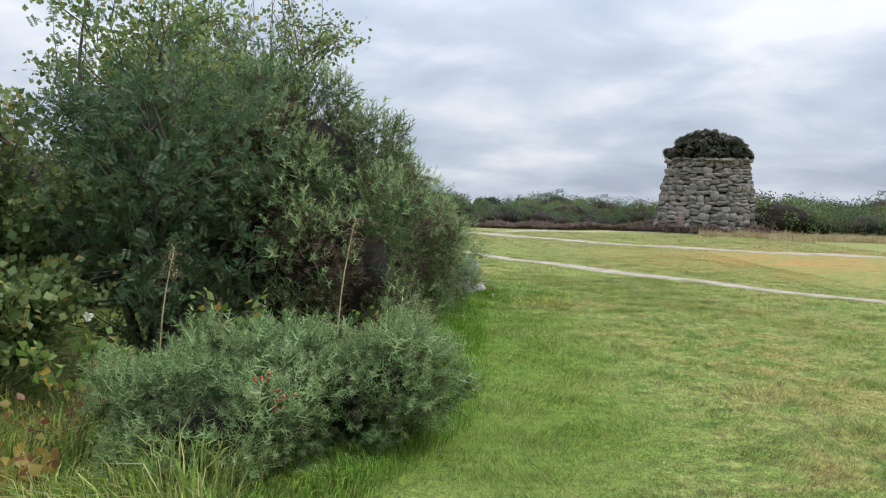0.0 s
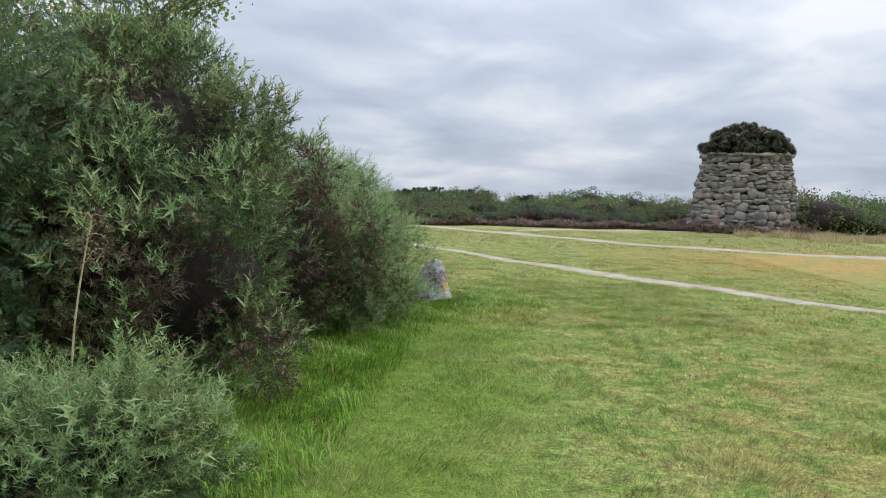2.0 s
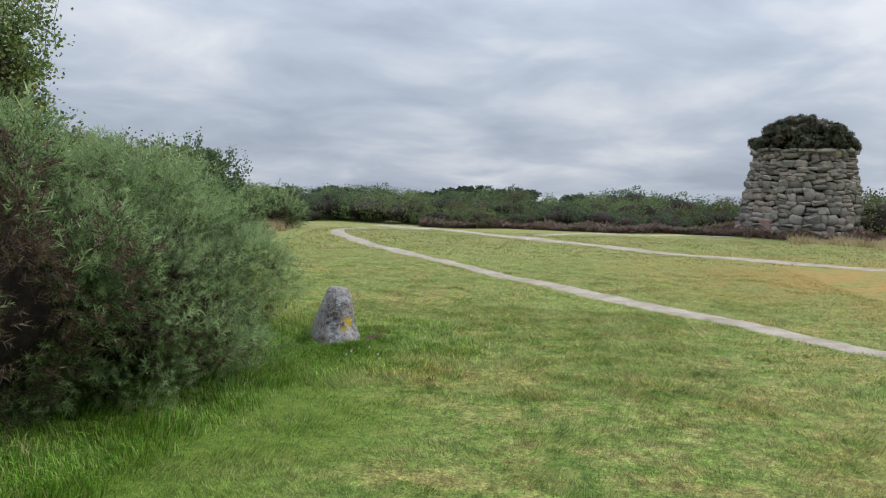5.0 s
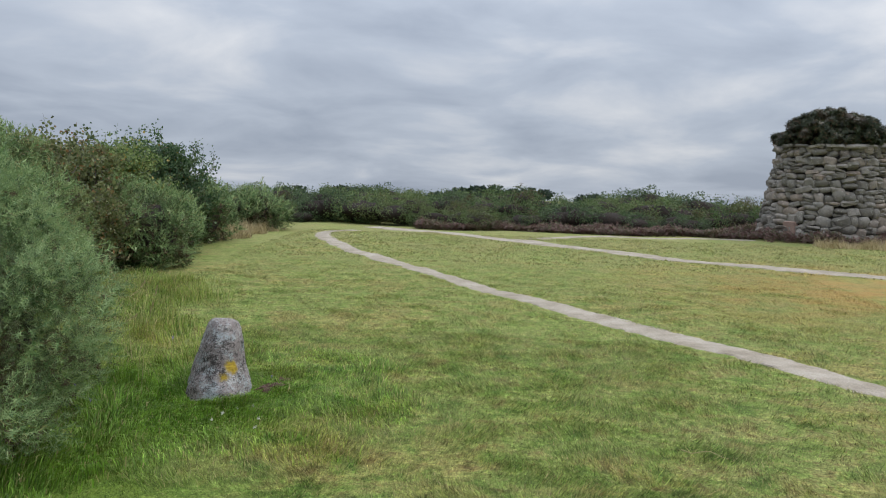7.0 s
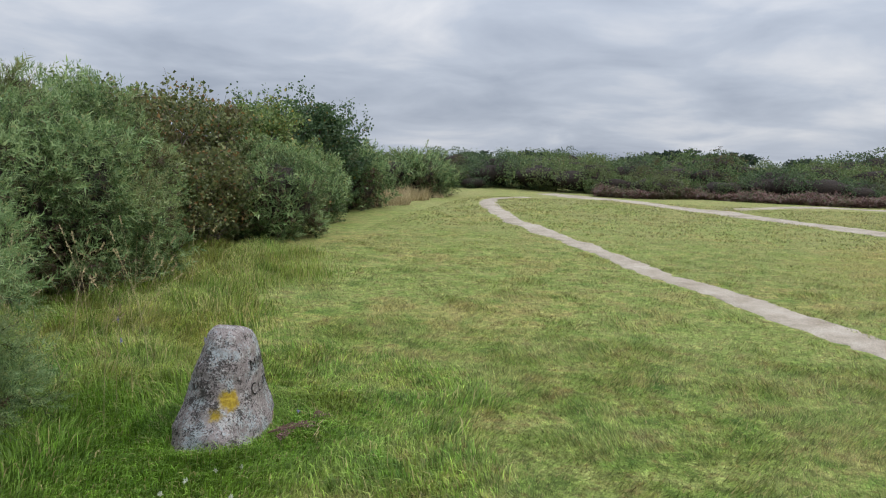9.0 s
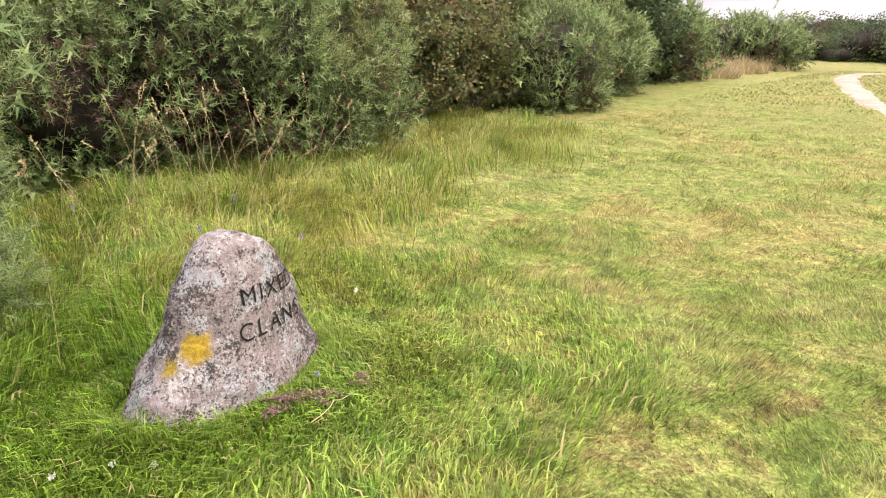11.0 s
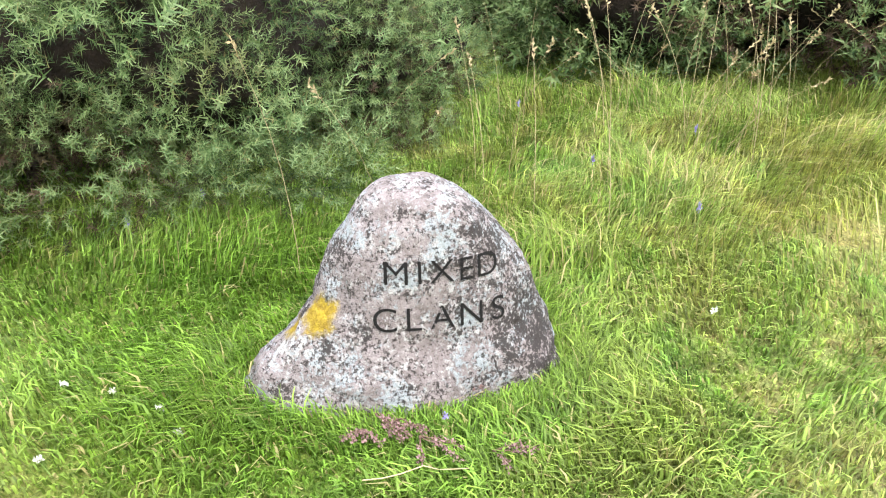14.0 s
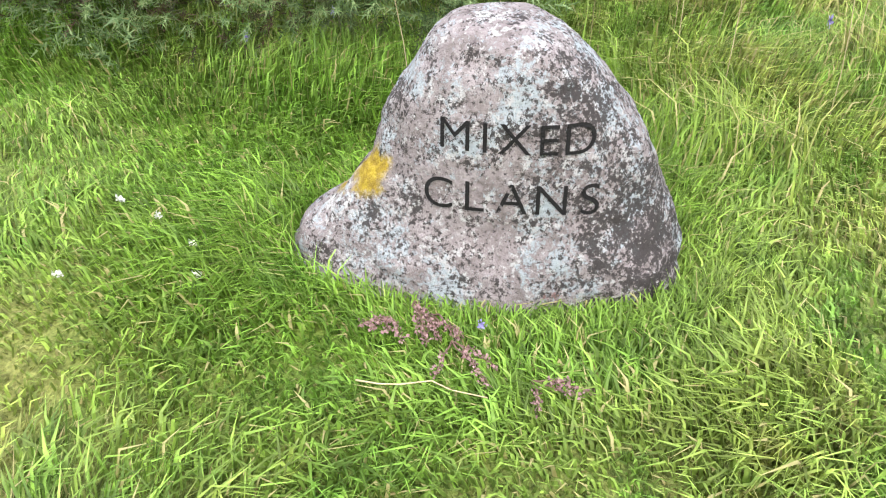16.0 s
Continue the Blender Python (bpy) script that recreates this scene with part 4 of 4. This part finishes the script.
# heather banks: in front of the scrub, and round the cairn's foot
def heather_bank(label, n, xy, h, seed, mat=HEATHER):
    rng = np.random.default_rng(seed)
    x, y = xy(n, rng)
    clump = 0.6 + 0.55 * np.sin(x * 2.1 + y) * np.sin(y * 2.7 - x * 0.6)
    p = np.column_stack([x, y, ground_z(x, y) + h * rng.random(len(x)) * np.clip(clump, 0.25, 1.2) - 0.02])
    tv, tf = spiny_sprig(6, rng, 0.45)
    tv = tv * np.array([2.0, 2.0, 1])
    d = unit(rng.normal(size=p.shape) * 0.4 + np.array([0, 0, 1.0]))
    v, f = scatter(tv, tf, p, d, rng.uniform(0.10, 0.22, len(p)), rng)
    tagged(new("heather", mesh_np("heather", v, f, mat)), label, "heather", "", "stuff")


def bank_far(n, rng):
    x = rng.uniform(-2.5, 11.0, n)
    return x, 40.7 + 0.04 * x + np.abs(rng.normal(size=n)) * 1.1 + 0.5 * np.sin(x * 0.9)


def bank_cairn(n, rng):
    a, r = rng.uniform(0, 2 * math.pi, n), 2.6 + np.abs(rng.normal(size=n)) * 0.55
    return CX + np.cos(a) * r, CY + np.sin(a) * r


heather_bank("purple-brown heather before the far scrub", 6500, bank_far, 0.32, 91)
heather_bank("faded heather round the foot of the cairn", 5200, bank_cairn, 0.42, 92)
rng = np.random.default_rng(93)


def verge(x, y, rng):
    return (y > 33.4 + 0.04 * x + 0.6 * np.sin(x)) & (np.hypot(x - CX, y - CY) > 2.7) & (y < 41)


grass("tall dry buff grass beside the cairn", STRAW, blades(42000, 12.5, 30.0, 31.0, 38.5, (0.22, 0.5), 0.03, 0.7, rng, lambda x, y, r: (y > 38.5 - 0.42 * (x - 9.0) + 0.5 * np.sin(x)) & (y < 41.5 - 0.42 * (x - 9.0) + 0.4 * np.sin(2 * x))),
      blades(9000, -8.3, -5.4, 30.5, 36.0, (0.25, 0.6), 0.025, 0.7, rng, lambda x, y, r: x < -6.3 - 0.12 * (y - 30.5) + 0.25 * np.sin(3 * y)))

# ---- grass ----
rng = np.random.default_rng(94)


def hedge_edge(y):
    """Where the mown turf gives way to longer grass under the bushes."""
    return np.interp(y, [3, 5, 6.5, 8, 10, 12, 13.2, 14.2, 15.5, 17, 19, 21, 24, 28, 36], [-0.5, -0.4, 0.2, 0.35, 0.45, 0.6, 0.7, 0.45, -0.5, -1.8, -2.6, -3.1, -3.6, -4.6, -5.9])


grass("short mown turf with dry flecks", LAWN,
      blades(270000, -0.6, 7.6, 3.2, 13.0, (0.022, 0.055), 0.006, 1.0, rng, lambda x, y, r: (x > hedge_edge(y) - 0.3) & (r.random(len(x)) < 1.25 - 0.09 * np.abs(x - 2.5))),
      blades(240000, -5.5, 9.0, 13.0, 27.0, (0.025, 0.06), 0.010, 1.0, rng, lambda x, y, r: (x > hedge_edge(y) - 0.2) & (r.random(len(x)) < 1.3 - 0.06 * (y - 13))),
      blades(130000, -0.5, 5.0, 12.5, 18.0, (0.03, 0.075), 0.006, 1.1, rng, lambda x, y, r: x > hedge_edge(y)),
      blades(60000, -7, 16.0, 27.0, 38.0, (0.03, 0.07), 0.03, 1.0, rng, lambda x, y, r: x > hedge_edge(y) - 0.2))


def tufty(x, y, r):
    m = np.sin(x * 3.1 + 1.7 * np.sin(y * 2.3)) * np.sin(y * 3.7 + 1.1 * np.sin(x * 1.9)) + 0.35 * np.sin(x * 7.3 + y * 5.9)
    return (m + 0.2 * r.normal(size=len(x)) > 0.5) & (x > hedge_edge(y) - 0.2)


grass("low tufts standing up through the mown turf", LAWN,
      blades(190000, -0.6, 7.6, 3.2, 13.0, (0.05, 0.105), 0.006, 1.2, rng, tufty),
      blades(120000, -3.5, 8.0, 13.0, 24.0, (0.05, 0.11), 0.010, 1.2, rng, tufty))
grass("thick lush grass round the boulder", LONG,
      blades(150000, -1.0, 2.4, 12.6, 16.6, (0.045, 0.13), 0.0075, 1.2, rng, lambda x, y, r: r.random(len(x)) < 1.1 - 0.72 * np.maximum(0, np.hypot(x - 0.6, (y - 14.55) * 0.85) - 0.25) + 0.22 * np.sin(3.1 * x + 2 * y) * np.sin(2.7 * y - x), two=True),
      blades(44000, HX - 0.75, HX + 0.75, HY - 0.8, HY + 0.8, (0.08, 0.19), 0.0055, 1.0, rng, lambda x, y, r: ~stone_clear(x, y, 0.14), two=True))
grass("long green grass under the bushes", LONG,
      blades(70000, -1.6, 0.9, 4.2, 13.2, (0.07, 0.20), 0.007, 1.1, rng, lambda x, y, r: (x < hedge_edge(y) + 0.25 * r.random(len(x))), two=True),
      blades(60000, -3.6, 0.3, 12.6, 16.6, (0.10, 0.26), 0.006, 1.1, rng, lambda x, y, r: (x < hedge_edge(y) + 0.2), two=True))
grass("long seeding grass behind the boulder", TALLG,
      blades(70000, -5.0, 0.2, 14.4, 21.5, (0.12, 0.34), 0.007, 1.1, rng, lambda x, y, r: (x < hedge_edge(y) + 1.1 * r.random(len(x)) ** 2 + 0.35 * np.sin(2.3 * y)) & (x > hedge_edge(y) - 2.9), two=True),
      blades(26000, -4.2, -0.7, 3.4, 6.8, (0.15, 0.45), 0.009, 1.0, rng, lambda x, y, r: (x < -1.0 + 0.2 * (y - 4)) & (r.random(len(x)) < 1.7 - 1.1 * np.hypot((x + 2.3) * 0.75, y - 5.0)), two=True))


# ---- small plants and litter ----
def seed_stalk(at, h, lean, seed, label="thin straw-coloured grass stalk with a seed head"):
    rng = np.random.default_rng(seed)
    ob = thing("grass_stalk", at, label, "grass", "seeding grass stalks")
    a = rng.random() * 6.28
    t = np.linspace(0, 1, 7)
    pts = np.column_stack([np.cos(a) * lean * h * t ** 2, np.sin(a) * lean * h * t ** 2, h * (t - 0.15 * lean * t ** 3)])
    part("stem", mesh_np("stem", *tube(pts, np.linspace(0.0018, 0.0009, 7), 4), STRAW, True), None, ob)
    e = pts[-1]
    d = unit(pts[-1] - pts[-2])
    q = e + d * np.linspace(-0.01, 0.07, 16)[:, None]
    tv, tf = leaf_pair(0.22)
    part("seed_head", mesh_np("seed_head", *scatter(tv, tf, q, d + rng.normal(size=(16, 3)) * 0.45, np.full(16, 0.022), rng), STRAW), None, ob)
    return ob


stalks = [seed_stalk((-1.7, 15.6, 0), h, l, 200 + k) for k, (h, l) in enumerate(((0.75, 0.35), (0.9, 0.2), (0.62, 0.6)))]
rng = np.random.default_rng(95)
for k in range(64):
    y = rng.uniform(13.9, 18.5)
    x = float(hedge_edge(y)) - rng.uniform(0.1, 2.2)
    copy_thing(stalks[k % 3], pose(x, y, gz(x, y), 0, 0, rng.uniform(0, 360)))


def hogweed(at, h, seed, label):
    """A dead umbel: straw stem, spokes and drooping seed heads."""
    rng = np.random.default_rng(seed)
    ob = thing("dead_flower_stalk", at, label, "plant")
    top = np.array([0.10 * h, 0.0, h])
    t = np.linspace(0, 1, 9)[:, None]
    pts = top * np.hstack([t ** 1.5, t, t]) + np.hstack([0.01 * np.sin(t * 7), 0 * t, 0 * t])
    part("stem", mesh_np("stem", *tube(pts, np.linspace(0.008, 0.0035, 9), 6), STRAW, True), None, ob)
    spokes, heads = [], []
    for k in range(22):
        a = k * 2.4
        o = top - np.array([0.02, 0, 1]) * 0.02 * k * 0.55
        e = o + np.array([math.cos(a) * 0.07, math.sin(a) * 0.07, rng.uniform(-0.05, 0.05)]) * rng.uniform(0.6, 1.2)
        spokes.append(limb(o, e, 0.0016, 0.001, rng, 0.25, 4, 3))
        heads.append(e + rng.normal(size=(5, 3)) * 0.008)
    part("umbel", mesh_np("umbel", *join(*spokes), STRAW), None, ob)
    hp = np.concatenate(heads)
    tv, tf = leaf_pair(0.4)
    tagged(part("seed_spray", mesh_np("seed_spray", *scatter(tv, tf, hp, rng.normal(size=hp.shape) + np.array([0, 0, -0.8]), np.full(len(hp), 0.016), rng), TWIG), None, ob), kind="stuff")
    return ob


hogweed((-0.62, 6.35, 0), 1.42, 301, "tall dead straw flower stalk with drooping seed heads")
hogweed((-1.75, 6.1, 0), 1.22, 302, "dead brown flower stalk above the low gorse")


def leafy_herb(name, at, h, w, n, leaf, mat, seed, label, category="plant"):
    rng = np.random.default_rng(seed)
    ob = thing(name, at, label, category)
    st, ps, ds = [], [], []
    for k in range(9):
        a = k * 2.4 + rng.random()
        e = np.array([math.cos(a) * w * rng.uniform(0.3, 1), math.sin(a) * w * rng.uniform(0.3, 1), h * rng.uniform(0.6, 1)])
        st.append(limb((0, 0, 0), e, 0.005, 0.002, rng, 0.25, 7, 4))
        t = rng.uniform(0.3, 1.0, max(2, n // 9))[:, None]
        ps.append(e * t + np.array([0, 0, 0.25]) * np.sin(t * math.pi) * np.linalg.norm(e) + rng.normal(size=(len(t), 3)) * 0.03)
        ds.append(rng.normal(size=(len(t), 3)) * 0.8 + np.array([0, 0, 0.15]) + unit(e) * 0.5)
    for k in st:
        part("stem", mesh_np("stem", *k, TWIG, True), None, ob)
    p = np.concatenate(ps)
    tv, tf = leaf_pair(0.40)
    part("foliage", mesh_np("foliage", *scatter(tv, tf, p, np.concatenate(ds), rng.uniform(0.6, 1.2, len(p)) * leaf, rng), mat), None, ob)
    return ob


leafy_herb("bramble", (-2.25, 6.0, 0), 0.62, 0.45, 130, 0.085, BRAMBLE, 311, "bright green bramble leaves among long grass")
leafy_herb("bramble", (-1.35, 6.5, 0), 0.9, 0.35, 70, 0.075, BRAMBLE, 312, "pale green bramble sprays above the gorse")
leafy_herb("bramble", (-1.9, 4.55, 0), 0.34, 0.35, 110, 0.07, YELLOWING, 313, "yellowing low bramble in rough grass")
leafy_herb("bramble", (-2.35, 4.75, 0), 0.40, 0.30, 60, 0.085, BRAMBLE, 314, "bright green low leaves in rough grass")
leafy_herb("bramble", (-0.35, 6.35, 0), 0.80, 0.3, 50, 0.06, BRAMBLE, 315, "yellow-green leaves poking through the gorse")
leafy_herb("bramble", (-2.0, 5.3, 0), 0.42, 0.35, 80, 0.06, YELLOWING, 316, "yellowing brown bramble leaves by the gorse")


def berries(at, n, seed, label):
    rng = np.random.default_rng(seed)
    ob = thing("berry_cluster", at, label, "berries")
    bm = bmesh.new()
    for k in range(n):
        p = rng.normal(size=3) * 0.035
        bmesh.ops.create_icosphere(bm, subdivisions=1, radius=0.009, matrix=Matrix.Translation(p))
    part("berry_bunch", bm, RED, ob)
    part("stalk", mesh_np("stalk", *limb((-0.15, 0, -0.4), (0, 0, 0.02), 0.004, 0.002, rng, 0, 4, 4), TWIG), None, ob)


for k, q in enumerate(((-2.3, 10.9, 3.24), (-2.42, 10.95, 3.16), (-2.34, 11.05, 3.32))):
    berries(q, 34, 320 + k, "bright red rowan berries in a cluster")
berries((-0.85, 5.15, 0.55), 10, 330, "small red hips among the gorse")
berries((-0.72, 5.05, 0.5), 8, 331, "small red hips among the gorse")


def small_flower(at, h, mat, r, seed, label, n=26, group="wild flowers"):
    rng = np.random.default_rng(seed)
    ob = thing("wild_flower", at, label, "flower", group)
    part("stem", mesh_np("stem", *limb((0, 0, 0), (0.02, 0.01, h), 0.0015, 0.001, rng, 0.05, 5, 4), LEAFG), None, ob)
    p = np.array([0.02, 0.01, h]) + rng.normal(size=(n, 3)) * r * 0.35
    tv, tf = leaf_pair(0.4)
    part("flower_head", mesh_np("flower_head", *scatter(tv, tf, p, rng.normal(size=(n, 3)) + np.array([0, 0, 0.6]), np.full(n, r), rng), mat), None, ob)
    return ob


vf = small_flower((1.01, 14.72, 0), 0.12, VIOLET, 0.008, 340, "small violet scabious flower in the grass")
for x, y, s in ((-0.05, 13.55, 1.9), (0.2, 13.35, 1.6), (-0.7, 15.1, 2.2), (-1.2, 15.6, 2.4), (-0.3, 15.5, 2.0), (-1.5, 14.7, 2.4)):
    c = copy_thing(vf, pose(x, y, gz(x, y), 0, 0, 100 * x))
    c.scale = (1, 1, s)
wf = small_flower((1.0, 13.75, 0), 0.06, WHITE, 0.012, 341, "tiny white bedstraw flowers in the turf", 18)
for x, y in ((1.07, 13.95), (1.15, 14.05), (1.02, 13.62), (1.3, 13.75), (0.2, 15.5), (1.35, 13.55)):
    copy_thing(wf, pose(x, y, gz(x, y), 0, 0, 200 * x))
c = small_flower((-2.05, 5.75, 0.35), 0.45, WHITE, 0.03, 342, "creamy honeysuckle flowers beside the birch scrub", 22)


def cut_heather(at, turn, length, seed):
    """A cut heather sprig lying in the grass."""
    rng = np.random.default_rng(seed)
    ob = thing("heather_sprig", at, "cut sprig of pink heather lying in the grass", "heather", "heather laid before the stone")
    ob.rotation_euler = (0, 0, radians(turn))
    st, ps = [], []
    for k in range(4):
        a = rng.normal() * 0.35
        e = np.array([math.cos(a) * length * rng.uniform(0.6, 1), math.sin(a) * length, 0.02 * rng.random()])
        st.append(limb((0, 0, 0.0), e, 0.0028, 0.0012, rng, 0.06, 6, 4))
        t = rng.uniform(0.35, 1.0, 42)[:, None]
        ps.append(e * t + np.array([0, 0, 0.06]) * np.sin(t * math.pi) * length + rng.normal(size=(42, 3)) * 0.005)
    part("twig", mesh_np("twig", *join(*st), TWIG, True), None, ob)
    p = np.concatenate(ps)
    tv, tf = leaf_pair(0.42)
    part("flower_spray", mesh_np("flower_spray", *scatter(tv, tf, p, rng.normal(size=p.shape) + np.array([0, 0, 0.4]), rng.uniform(0.006, 0.011, len(p)), rng), PINK), None, ob)


for k, (x, y, tn, ln) in enumerate(((0.96, 14.52, 60, 0.16), (1.03, 14.66, 70, 0.18), (0.98, 14.58, 35, 0.15), (1.05, 14.86, 80, 0.14), (1.03, 14.5, 15, 0.10), (0.80, 14.72, 110, 0.10))):
    cut_heather((x, y, gz(x, y) + 0.045), tn, ln * 0.9, 350 + k)


def stick(at, turn, length, seed, label):
    rng = np.random.default_rng(seed)
    ob = tagged(new("stick", mesh_np("stick", *limb((0, 0, 0), (length, 0, 0.01), 0.009 * length, 0.006 * length, rng, 0.05, 6, 5), STRAW, True)), label, "stick")
    ob.matrix_basis = pose(*at, 0, 0, turn)


stick((4.3, 13.75, 0.045), -35, 0.34, 361, "pale dry stick lying on the turf")
stick((4.55, 14.0, 0.045), 60, 0.12, 362, "pale dry stick lying on the turf")
stick((1.24, 14.56, 0.06), 108, 0.25, 363, "dry yellow grass stem lying before the stone")
